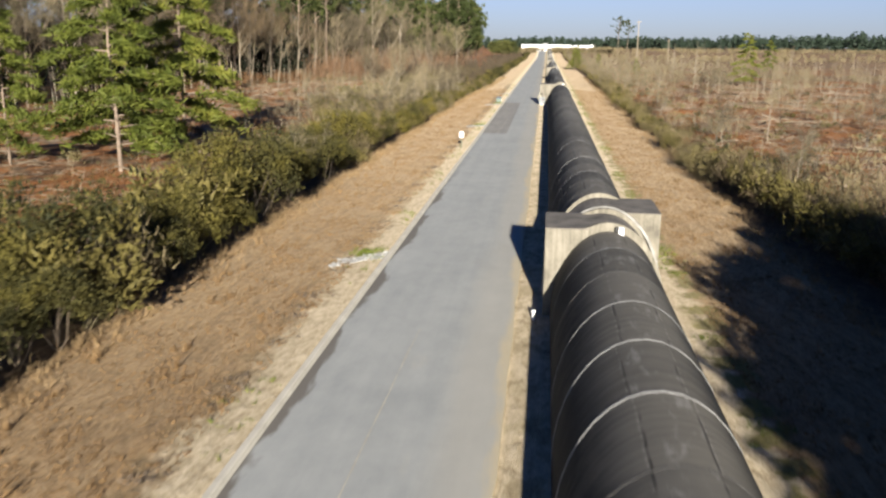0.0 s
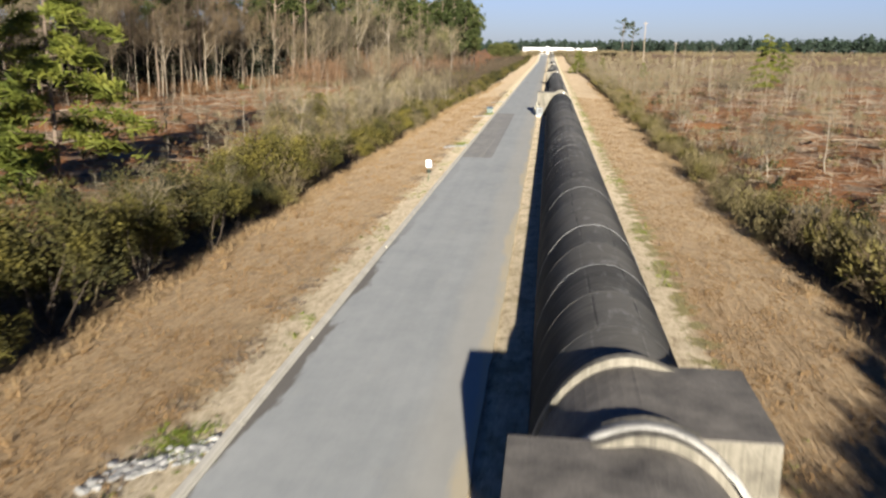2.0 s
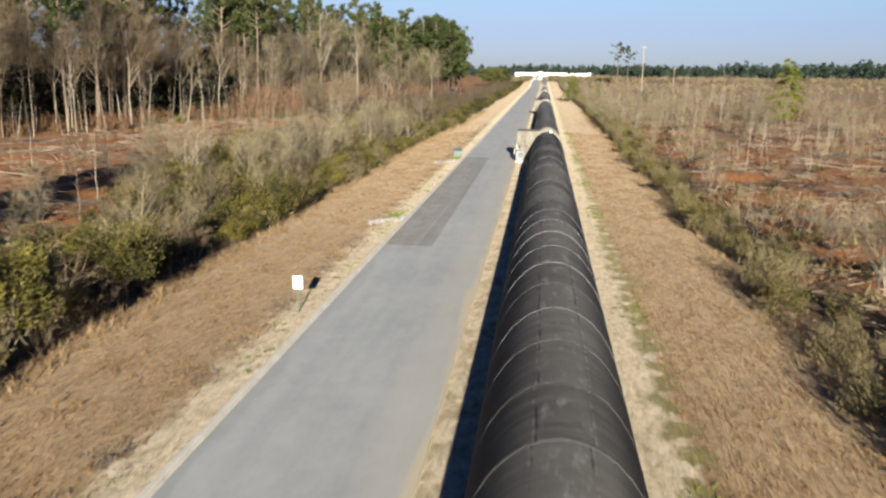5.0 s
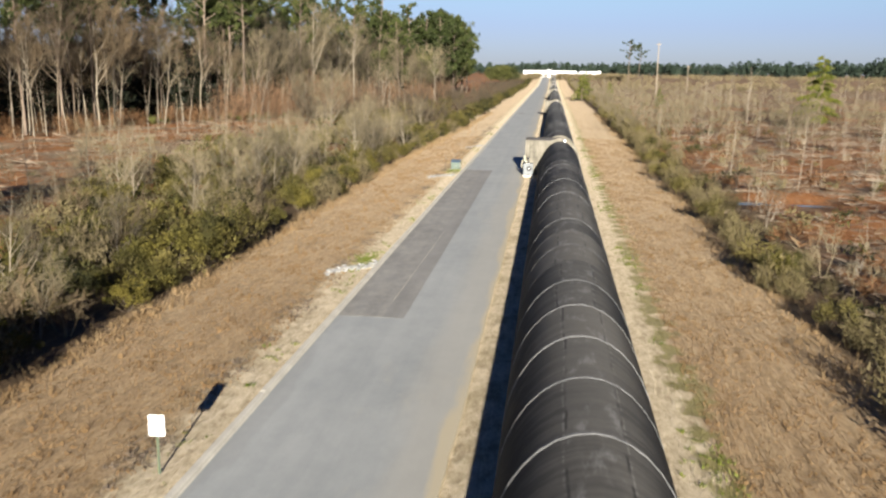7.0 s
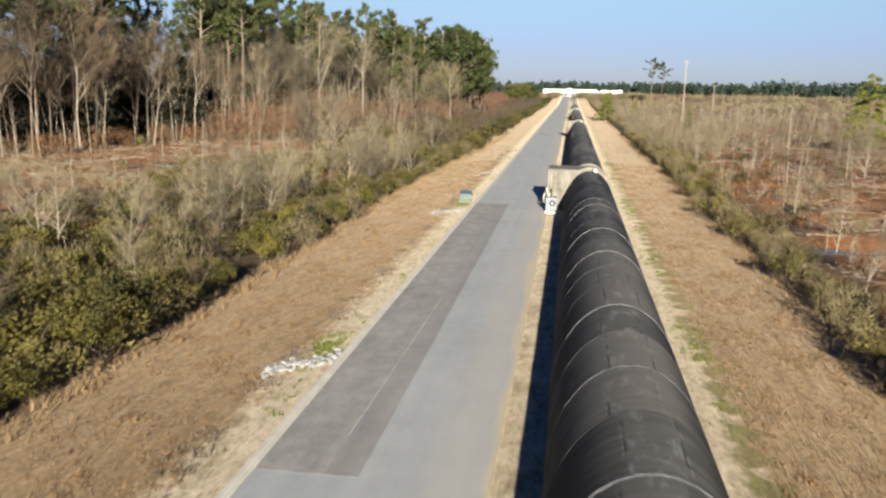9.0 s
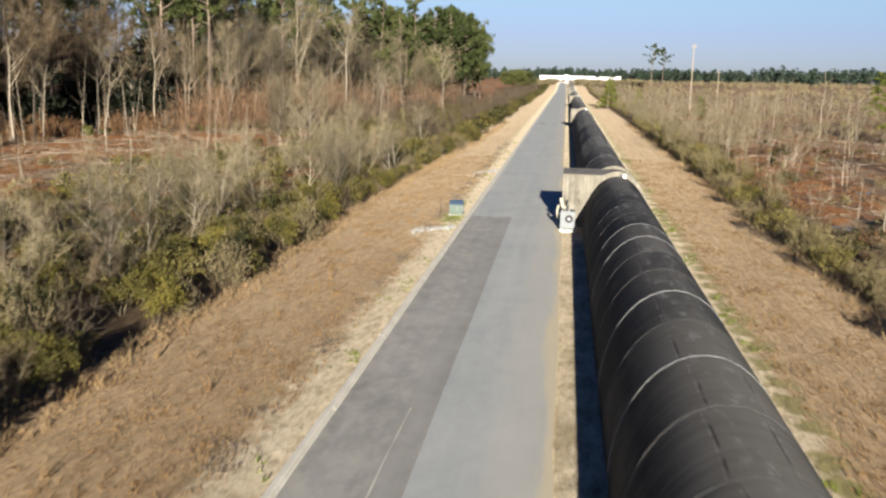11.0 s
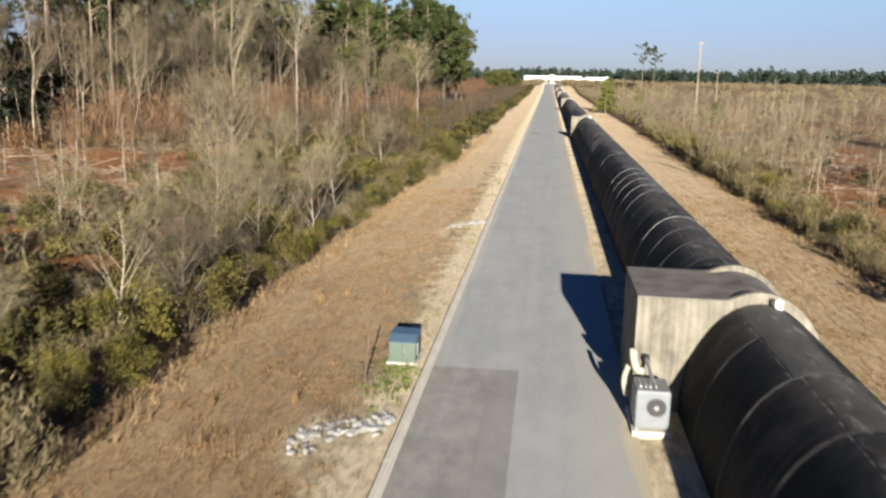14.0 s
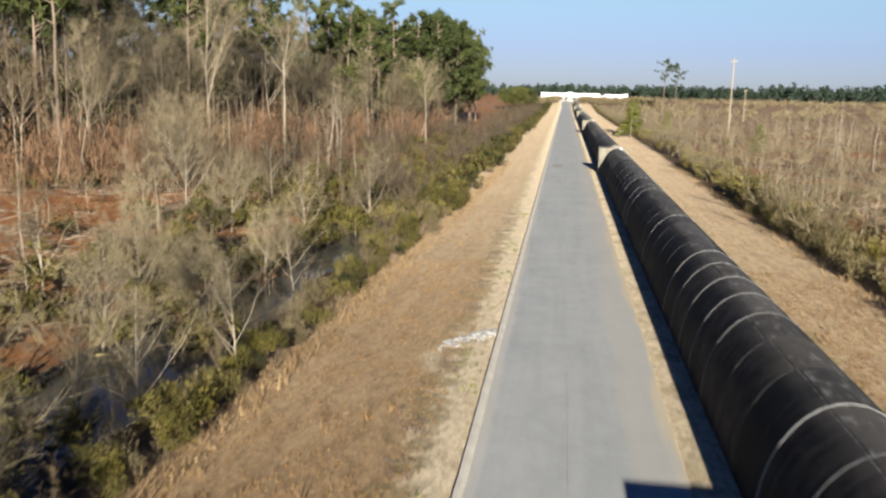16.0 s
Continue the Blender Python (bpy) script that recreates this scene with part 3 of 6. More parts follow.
def sm(v, a, b):
    t = np.clip((np.asarray(v, float) - a) / (b - a), 0, 1)
    return t * t * (3 - 2 * t)


POOLS = [(21.8, 152.3, 1.3), (16.4, 133.7, 0.8), (16.2, 118.0, 1.0), (20.0, 117.5, 1.1), (16.2, 67.3, 1.2), (18.2, 44.97, 2.5), (17.6, 52.9, 1.4), (34.5, 202.0, 2.2)]
POOL_Z = -0.42


def rise(y):
    """The land climbs a little towards the far building."""
    return 3.3 * sm(y, 520, 712)


def ground_z(x, y):
    x, y = np.asarray(x, float), np.asarray(y, float)
    z = -0.03 - 0.42 * sm(-x, 7.0, 14.0) - 0.12 * sm(x, 5.5, 10.0)
    ditch = sm(-x, 14.5, 17.0) * (1 - sm(-x, 20.5, 24.0)) * (0.25 + 0.55 * sm(y, 125, 147))
    z = z - ditch + 0.2 * sm(-x, 22, 27) - 0.12 * sm(x, 10, 12) * (1 - sm(x, 12.5, 15))
    rough = 0.02 + 0.05 * sm(-x, 6.6, 9) + 0.05 * sm(x, 5, 7) + 0.12 * sm(-x, 14, 20) + 0.10 * sm(x, 11, 16)
    z = z + rough * waves(x, y) * (1 - sm(-x, -0.6, 0) * (1 - sm(-x, 5.9, 6.5)))
    z = np.where((x > -6.3) & (x < -0.6), -0.08, z)
    z = np.where((x > 0.3) & (x < 4.2), np.minimum(z, -0.03), z)
    for px, py, pr in POOLS:
        d = np.hypot((x - px) / 1.4, y - py)
        k = 1 - sm(d, pr * 0.9, pr * 2.0)
        z = z * (1 - k) + (POOL_Z - 0.06) * k
    return z + rise(y)


def build_ground():
    xs = np.concatenate([[-3000, -1500, -700, -350, -200, -140], np.arange(-110, -30, 4.0), np.arange(-30, -14, 0.8), np.arange(-14, -6.2, 0.4), [-6.28, -0.62],
                         np.arange(-0.3, 12, 0.4), np.arange(12, 30, 0.8), np.arange(30, 110, 4.0), [140, 200, 350, 700, 1500, 3000]])
    ys = np.concatenate([[-500, -200, -80, -40], np.arange(-22, 198, 1.7), np.arange(198, 420, 4.0), np.arange(420, 840, 15.0), [920, 1200, 1700, 2600, 4000]])
    gx, gy = np.meshgrid(xs, ys)
    gz = ground_z(gx, gy)
    w, h = len(xs), len(ys)
    i = (np.arange(h - 1)[:, None] * w + np.arange(w - 1)[None]).ravel()
    b = Buf()
    b.add(np.stack([gx, gy, gz], -1), None, np.stack([i, i + 1, i + 1 + w, i + w], -1))
    tagged(new("ground", b.mesh("ground", [M_GROUND], True)), "dry mown grass, sand and cut-over red-brown ground", "ground", kind="structure")


build_ground()


def build_water():
    ys = np.linspace(130, 218, 40)
    b = Buf()
    lft, rgt = -22.5 + 0.8 * np.sin(ys * 0.4), -16.4 + 0.7 * np.sin(ys * 0.55 + 1)
    v = np.concatenate([np.stack([lft, ys, np.full(40, -0.93)], -1), np.stack([rgt, ys, np.full(40, -0.93)], -1)])
    i = np.arange(39)
    b.add(v, None, np.stack([i, i + 40, i + 41, i + 1], -1))
    tagged(new("water", b.mesh("water", [M_WATER])), "dark still water in the roadside ditch", "water", kind="structure")
    for px, py, pr in POOLS:
        b = Buf()
        a = np.linspace(0, 2 * np.pi, 28, endpoint=False)
        r = pr * (1.35 + 0.25 * np.sin(3 * a + px) + 0.15 * np.sin(5 * a + py))
        v = np.concatenate([[[px, py, POOL_Z]], np.stack([px + 1.4 * r * np.cos(a), py + r * np.sin(a), np.full(28, POOL_Z)], -1)])
        k = np.arange(28)
        b.add(v, np.stack([np.zeros(28, int), 1 + k, 1 + (k + 1) % 28], -1))
        tagged(new("puddle", b.mesh("puddle", [M_WATER])), "still puddle reflecting sky on cut-over ground", "puddle", "puddles on the cut ground", "structure")


build_water()

# ---- road, patch, kerb ----
ROAD_L, ROAD_M, ROAD_R = -6.06, -3.58, -0.64


def strip(x0, x1, y0, y1, z, drop, step_y=3.0, edge=0.0, seed=0):
    """A paved strip with slightly broken long edges and side faces."""
    rng = np.random.default_rng(seed)
    ys = np.arange(y0, y1 + 0.01, step_y)
    ys[-1] = y1
    k = len(ys)
    soft = np.convolve(rng.normal(0, 1.6, k + 8), np.ones(9) / 9, "valid")
    l, r = np.full(k, x0), x1 + edge * (soft + rng.normal(0, 0.25, k))
    cols = [(l, z - drop), (l + 0.012, z), (r - 0.012, z), (r, z - drop)]
    v = np.concatenate([np.stack([c, ys, h + rise(ys)], -1) for c, h in cols])
    i = np.arange(k - 1)
    b = Buf()
    b.add(v, None, np.concatenate([np.stack([i + a * k, i + (a + 1) * k, i + (a + 1) * k + 1, i + a * k + 1], -1) for a in range(3)]))
    ends = [[a * k for a in range(4)], [a * k + k - 1 for a in range(3, -1, -1)]]
    b.f4.append(np.array(ends))
    b.m4.append(np.zeros(2, int))
    return b


road = thing("road", pose(0, 0, 0), "narrow pale grey concrete service road with worn surface", "road", kind="structure")
PATCH_Y = (83.8, 130.4)
part("lane", strip(ROAD_M, ROAD_R, -35, 700, 0.0, 0.1, 0.8, 0.05, 1).mesh("lane", [M_ROAD]), road)
part("lane", strip(ROAD_L, ROAD_M + 0.05, -35, 700, -0.003, 0.1, 3.0, 0.0, 2).mesh("lane", [M_ROAD]), road)
part("patch", strip(ROAD_L + 0.02, ROAD_M - 0.03, PATCH_Y[0], PATCH_Y[1], 0.004, 0.004, 0.6, 0.012, 3).mesh("patch", [M_PATCH]), road, "darker rough asphalt repair")
part("patch", strip(-5.3, -4.1, 231.0, 235.0, 0.012, 0.012, 0.6, 0.02, 4).mesh("patch", [M_PATCH]), road, "darker rough asphalt repair")

def crack(x, y0, y1, width, seed, lean=0.0):
    """A thin filled crack running along the road, wavering and of uneven width."""
    rg = np.random.default_rng(seed)
    ys = np.arange(y0, y1, 0.5)
    mid = x + lean * (ys - y0) + np.convolve(rg.normal(0, 0.03, len(ys) + 6), np.ones(7) / 7, "valid")[:len(ys)]
    half = width * (0.3 + 0.7 * rg.random(len(ys))) / 2
    k = len(ys)
    b = Buf()
    b.add(np.concatenate([np.stack([mid - half, ys, 0 * ys + 0.0075], -1), np.stack([mid + half, ys, 0 * ys + 0.0075], -1)]), None,
          [(i, i + k, i + k + 1, i + 1) for i in range(k - 1)])
    part("crack", b.mesh("crack", [M_CRACK]), road, "pale sealed crack")


crack(-3.72, 10.0, 24.0, 0.05, 1, 0.012)
crack(-4.42, 86.0, 101.0, 0.06, 2, 0.012)
crack(-3.62, 134.0, 152.0, 0.03, 3)

kerb = thing("kerb", pose(0, 0, 0), "low rounded pale concrete kerb, stained and sandy", "kerb", kind="structure")
KERB = [(-6.29, -0.15), (-6.29, 0.075), (-6.265, 0.10), (-6.15, 0.105), (-6.11, 0.085), (-6.08, 0.02), (-6.055, 0.008), (-6.055, -0.15)]
kerb_mesh = bm_mesh("kerb_stone", prism(KERB, 0.006, 5.994), M_KERB)
for k in range(122):
    ob = part("kerb_stone", kerb_mesh, kerb)
    ob.location = (RNG.normal(0, 0.006), -32 + 6 * k, RNG.normal(0, 0.004) + float(rise(-29 + 6 * k)))

# ---- the concrete tube ----
TX, TZ, TR = 2.28, 1.29, 1.61
HALF, RISE, SPRING = 1.80, 2.80, 0.10  # the arch is half an ellipse
SEG, SEGS = 2.63, 264
JOINTS = np.interp(np.arange(SEGS + 1), [0, 12, 17, 24, 29, 34, 38, 47, 53, 60, 68, 264], [-21.6, 9.92, 23.32, 41.79, 54.95, 68.25, 78.98, 102.57, 118.0, 136.4, 157.0, 672.0])


def arch(r, foot=-0.1, n=19):
    """Outline of the arch in x and z, from the left foot over the crown to the right foot."""
    wide, high = HALF + r - TR, RISE + r - TR
    return [(-wide, foot)] + [(wide * math.cos(t), SPRING + high * math.sin(t)) for t in np.linspace(math.pi, 0, n)] + [(wide, foot)]


def arch_shell(rings, mat, n=19):
    """A surface through arches given as (y, radius)."""
    k = len(arch(1.0, -0.1, n))
    b = Buf()
    b.add(np.concatenate([[(x, y, z) for x, z in arch(r, -0.1, n)] for y, r in rings]), None,
          [(i * k + j, i * k + j + 1, (i + 1) * k + j + 1, (i + 1) * k + j) for i in range(len(rings) - 1) for j in range(k - 1)])
    return b.mesh("arch", [mat], True)


tube = thing("tube_enclosure", pose(TX, 0, 0), "long dark weathered concrete arch covering a pipe, with pale joints", "concrete tube")
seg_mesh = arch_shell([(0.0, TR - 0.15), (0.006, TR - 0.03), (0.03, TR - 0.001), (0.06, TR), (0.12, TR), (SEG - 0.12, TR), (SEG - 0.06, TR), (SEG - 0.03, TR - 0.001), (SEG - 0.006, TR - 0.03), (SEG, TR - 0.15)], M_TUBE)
wide = arch_shell([(-0.045, TR - 0.02), (-0.039, TR + 0.006), (-0.015, TR + 0.012), (0.015, TR + 0.012), (0.039, TR + 0.006), (0.045, TR - 0.02)], M_BAND)
thin = arch_shell([(-0.034, TR - 0.02), (-0.03, TR + 0.003), (0.03, TR + 0.003), (0.036, TR - 0.02)], M_THINBAND)
WIDE = {13, 14, 15, 25, 28, 34, 36, 38, 42, 45, 47, 50, 51, 62, 65, 66, 67, 68, 69, 73}
FAIR = {17, 23, 32, 35, 37, 40, 53, 61}
fair = arch_shell([(-0.036, TR - 0.02), (-0.03, TR + 0.004), (0.03, TR + 0.004), (0.036, TR - 0.02)], M_BAND)
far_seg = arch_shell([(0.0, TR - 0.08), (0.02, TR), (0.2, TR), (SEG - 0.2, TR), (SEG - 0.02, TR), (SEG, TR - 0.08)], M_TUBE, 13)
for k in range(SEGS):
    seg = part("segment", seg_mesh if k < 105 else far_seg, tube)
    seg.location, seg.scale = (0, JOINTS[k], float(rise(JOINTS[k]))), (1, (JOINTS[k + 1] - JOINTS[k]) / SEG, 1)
    is_wide = k in WIDE if k < 76 else RNG.random() < 0.4
    part("joint_band", wide if is_wide else fair if k in FAIR else thin, tube, "pale mortar joint" if is_wide or k in FAIR else "stained mortar joint").location = (0, JOINTS[k], float(rise(JOINTS[k])))


def hump(r, left, right, top, foot=-0.1):
    """Collar outline: an arch of radius r whose left or right side may be squared out to x = left or right at height top, with eased shoulders."""

    wide, high = HALF + 0.35 * (r - TR), RISE + r - TR

    def eased(x):
        z = SPRING + high * math.sqrt(max(1 - (x / wide) ** 2, 0.0))
        return top + 0.05 * math.log1p(math.exp((z - top) / 0.05))

    pts = []
    if left is not None:
        pts += [(left, foot), (left, top)] + [(x, eased(x)) for x in np.linspace(-1.35, -0.05, 14)]
    else:
        pts += [(-wide, foot)] + [(wide * math.cos(t), SPRING + high * math.sin(t)) for t in np.linspace(math.pi, math.pi / 2, 15)]
    if right is not None:
        pts += [(x, eased(x)) for x in np.linspace(0.05, 1.35, 14)] + [(right, top), (right, foot)]
    else:
        pts += [(wide * math.cos(t), SPRING + high * math.sin(t)) for t in np.linspace(math.pi / 2 - 0.1, 0, 15)] + [(wide, foot)]
    return pts


def access_collar(y, left, right, label, deep=2.7, second=None):
    """An access collar round the tube at y; left and right are its squared sides, from the tube's middle."""
    ob = thing("access_collar", pose(TX, y, float(rise(y))), label, "concrete collar", "collars along the tube")
    blocks = [(0.0, deep, left, right)]
    if second:
        blocks.append((deep + 0.28, deep + 3.2, second[0], second[1]))
    top = 2.97
    for y0, y1, lf, rt in blocks:
        part("end_wall", bm_mesh("end_wall", prism(hump(TR + 0.27, lf, rt, top - 0.03), y0, y0 + 0.22), M_COLLAR), ob)
        part("end_wall", bm_mesh("end_wall", prism(hump(TR + 0.27, lf, rt, top - 0.03), y1 - 0.22, y1), M_COLLAR), ob)
        roof = hump(TR + 0.10, lf, rt, top - 0.024)
        part("vault", bm_mesh("vault", prism(roof, y0 + 0.22, y1 - 0.22), M_COLLARTOP), ob, "dark algae-stained concrete vault")
        sq, s = (lf, -1) if lf is not None else (rt, 1)
        xa, xb = sorted((sq + s * 0.015, s * 0.55))
        part("roof_slab", bm_mesh("roof_slab", box_bm(xa, xb, y0 - 0.012, y1 + 0.012, top - 0.05, top - 0.019, 0.004), M_COLLARTOP), ob, "dark weathered roof slab")
        part("side_wall", bm_mesh("side_wall", box_bm(*sorted((sq + s * 0.012, sq - s * 0.2)), y0 + 0.2, y1 - 0.2, -0.1, top - 0.03, 0.01), M_COLLAR), ob)
        px = sorted((sq + s * 0.01, sq - s * 0.26))
        part("corner_pilaster", bm_mesh("corner_pilaster", box_bm(px[0], px[1], y0 - 0.012, y0 + 0.1, -0.1, top - 0.05, 0.008), M_COLLAR), ob)
    if second:
        part("seal", arch_shell([(deep - 0.01, TR + 0.20), (deep + 0.02, TR + 0.295), (deep + 0.16, TR + 0.30), (deep + 0.29, TR + 0.28)], M_MORTAR), ob, "white sealing mortar")
    vent = part("vent", bm_mesh("vent", box_bm(0.27, 0.44, -0.22, -0.02, TZ + TR - 0.1, TZ + TR + 0.15, 0.02), M_WHITE), ob, "small white vent box")
    part("hood", bm_mesh("hood", box_bm(0.17, 0.275, -0.225, -0.03, TZ + TR + 0.02, TZ + TR + 0.155, 0.01), M_ACBLACK), vent, "dark vent opening")
    return ob


access_collar(25.6, 0.25 - TX, None, "pale stained concrete collar with squared alcoves on opposite sides", 2.65, (None, 4.27 - TX))
access_collar(128.21, -0.68 - TX, None, "pale concrete collar with a wide squared alcove beside an air conditioner", 3.3)
for yy in (225.4, 324.68, 423.96, 523.23, 622.51):
    access_collar(yy, 0.15 - TX, None, "pale concrete collar with a squared alcove toward the road")


def air_conditioner(x, y):
    ob = thing("air_conditioner", pose(x, y, 0), "white wall-side air conditioner with a round dark fan", "air conditioner")
    part("base", bm_mesh("base", box_bm(-0.45, 0.5, -0.1, 1.55, -0.06, 0.10, 0.015), M_KERB), ob, "small concrete pad")
    part("casing", bm_mesh("casing", box_bm(-0.40, 0.40, 0.0, 0.98, 0.14, 1.08, 0.04), M_ACWHITE), ob)
    for sx in (-0.33, 0.33):
        for sy in (0.08, 0.90):
            part("foot", bm_mesh("foot", box_bm(sx - 0.04, sx + 0.04, sy - 0.04, sy + 0.04, 0.09, 0.15), M_METAL), ob)
    ring = bmesh.new()
    bmesh.ops.create_cone(ring, cap_ends=False, segments=28, radius1=0.235, radius2=0.225, depth=0.04, matrix=Matrix.Translation((0.08, -0.012, 0.68)) @ Matrix.Rotation(radians(90), 4, "X"))
    g = part("fan_ring", bm_mesh("fan_ring", ring, M_ACWHITE), ob)
    part("fan_grille", bm_mesh("fan_grille", rod_bm((0.08, 0.01, 0.68), (0.08, -0.014, 0.68), 0.215, 28), M_ACBLACK), ob, "dark round fan grille")
    hub = part("fan_hub", bm_mesh("fan_hub", rod_bm((0.08, -0.01, 0.68), (0.08, -0.03, 0.68), 0.06, 14), M_METAL), ob)
    for k in range(5):
        part("louvre", bm_mesh("louvre", box_bm(-0.415, -0.4, 0.12, 0.86, 0.3 + 0.14 * k, 0.36 + 0.14 * k), M_METAL), ob)
    for k in range(4):
        part("top_rib", bm_mesh("top_rib", box_bm(-0.30 + 0.12 * k, -0.26 + 0.12 * k, 0.25, 0.8, 1.075, 1.11, 0.006), M_METAL), ob)
    part("pipe", bm_mesh("pipe", rod_bm((0.05, 0.6, 1.05), (-0.05, 1.4, 1.42), 0.05, 12), M_METAL), ob, "metal pipe")
    part("cap", bm_mesh("cap", rod_bm((-0.045, 1.36, 1.40), (-0.06, 1.46, 1.45), 0.085, 14), M_ACBLACK), ob)
    b = Buf()
    t = np.linspace(0, 1, 14)
    px = -0.10 - 0.28 * np.sin(t * math.pi * 0.5)
    pz = 1.10 + 0.05 * t + 0.85 * np.clip(t - 0.35, 0, 1) ** 1.3
    limb(b, np.stack([px, 1.32 + 0.05 * t, pz], -1), np.full(14, 0.10), 12)
    part("duct", b.mesh("duct", [M_CREAM], True), ob, "cream curved duct")
    b = Buf()
    limb(b, np.stack([-0.5 - 0.08 * np.sin(t * math.pi), 1.2 + 0.02 * t, 0.5 + 0.75 * t], -1), np.full(14, 0.07), 10)
    part("duct", b.mesh("duct", [M_CREAM], True), ob, "cream curved duct")
    return ob


air_conditioner(-0.36, 126.56)


def road_sign(x, y):
    ob = thing("road_sign", pose(x, y, 0, 0, 0, 6), "small blank white rectangular sign on a green post", "sign")
    z = float(ground_z(x, y))
    part("post", bm_mesh("post", box_bm(-0.025, 0.025, 0.0, 0.02, z - 0.1, 1.30, 0.004), M_SIGNPOST), ob, "dark green steel post")
    part("plate", bm_mesh("plate", box_bm(-0.175, 0.175, -0.012, -0.002, 0.88, 1.37, 0.003), M_WHITE), ob)
    for h in (0.98, 1.27):
        part("bolt", bm_mesh("bolt", rod_bm((0, -0.02, h), (0, 0.0, h), 0.01, 8), M_METAL), ob)


road_sign(-6.92, 71.2)


def cabinet(x, y):
    z = float(ground_z(x, y))
    ob = thing("transformer_cabinet", pose(x, y, z), "green metal transformer cabinet, sloped lid coloured by the reflected sky", "electric cabinet")
    part("plinth", bm_mesh("plinth", box_bm(-0.46, 0.46, -0.06, 1.08, -0.15, 0.05, 0.02), M_STONE), ob, "concrete plinth")
    prof = [(0.0, 0.06), (0.0, 0.64), (0.40, 0.76), (1.0, 0.76), (1.0, 0.06)]
    bm = bmesh.new()
    a = [bm.verts.new((-0.39, py, pz)) for py, pz in prof]
    b = [bm.verts.new((0.39, py, pz)) for py, pz in prof]
    bm.faces.new(a), bm.faces.new(b[::-1])
    for i in range(5):
        bm.faces.new((a[i], b[i], b[(i + 1) % 5], a[(i + 1) % 5]))
    bmesh.ops.bevel(bm, geom=list(bm.edges), offset=0.012, segments=1, affect="EDGES")
    part("housing", bm_mesh("housing", bm, M_CABGREEN), ob)
    bm = bmesh.new()
    lid = [(-0.02, 0.64), (0.40, 0.767), (1.02, 0.767), (1.02, 0.795), (0.39, 0.795), (-0.03, 0.665)]
    a = [bm.verts.new((-0.405, py, pz)) for py, pz in lid]
    b = [bm.verts.new((0.405, py, pz)) for py, pz in lid]
    bm.faces.new(a), bm.faces.new(b[::-1])
    for i in range(6):
        bm.faces.new((a[i], b[i], b[(i + 1) % 6], a[(i + 1) % 6]))
    part("lid", bm_mesh("lid", bm, M_CABBLUE), ob, "sloped lid tinted blue for the reflected sky")
    part("door_seam", bm_mesh("door_seam", box_bm(-0.004, 0.004, -0.006, 0.002, 0.12, 0.60), M_ACBLACK), ob)
    part("handle", bm_mesh("handle", box_bm(0.05, 0.075, -0.03, 0.0, 0.34, 0.46, 0.005), M_METAL), ob)
    part("side_bracket", bm_mesh("side_bracket", box_bm(0.39, 0.43, 0.2, 0.32, 0.2, 0.58, 0.008), M_METAL), ob)


cabinet(-6.98, 130.51)


def stake(x, y, h, lean):
    ob = new("steel_stake", bm_mesh("steel_stake", rod_bm((0, 0, -0.2), (lean, 0.1, h), 0.026, 8), M_DARKBARK))
    ob.location = (x, y, float(ground_z(x, y)))
    tagged(ob, "thin dark leaning stake beside the green cabinet", "stake")


stake(-7.75, 128.87, 1.35, 0.12)

mark = thing("marker_stub", pose(-0.05, 25.08, -0.05), "short white capped pipe stub in the sand", "pipe stub")
part("pipe", bm_mesh("pipe", rod_bm((0, 0, 0), (0, 0, 0.3), 0.05, 12), M_WHITE), mark)
part("cap", bm_mesh("cap", rod_bm((0, 0, 0.29), (0, 0, 0.35), 0.065, 12), M_WHITE), mark)


def utility_pole(x, y, h, arms):
    z = float(ground_z(x, y))
    ob = thing("utility_pole", pose(x, y, z), "tall weathered pale wooden utility pole", "utility pole", "poles across the cut ground")
    b = Buf()
    hs = np.linspace(-0.5, h, 9)
    limb(b, np.stack([0 * hs, 0 * hs, hs], -1), np.linspace(0.20, 0.12, 9), 10)
    part("post", b.mesh("post", [M_POLE], True), ob)
    if arms:
        part("crossarm", bm_mesh("crossarm", box_bm(-0.75, 0.75, -0.07, 0.07, h - 0.8, h - 0.62, 0.01), M_POLE), ob)
        for sx in (-0.65, 0.0, 0.65):
            part("insulator", bm_mesh("insulator", rod_bm((sx, 0, h - 0.62), (sx, 0, h - 0.38), 0.07, 10), M_METAL), ob)


utility_pole(33.3, 326.6, 17.8, True)
utility_pole(62.0, 455.32, 12.0, True)


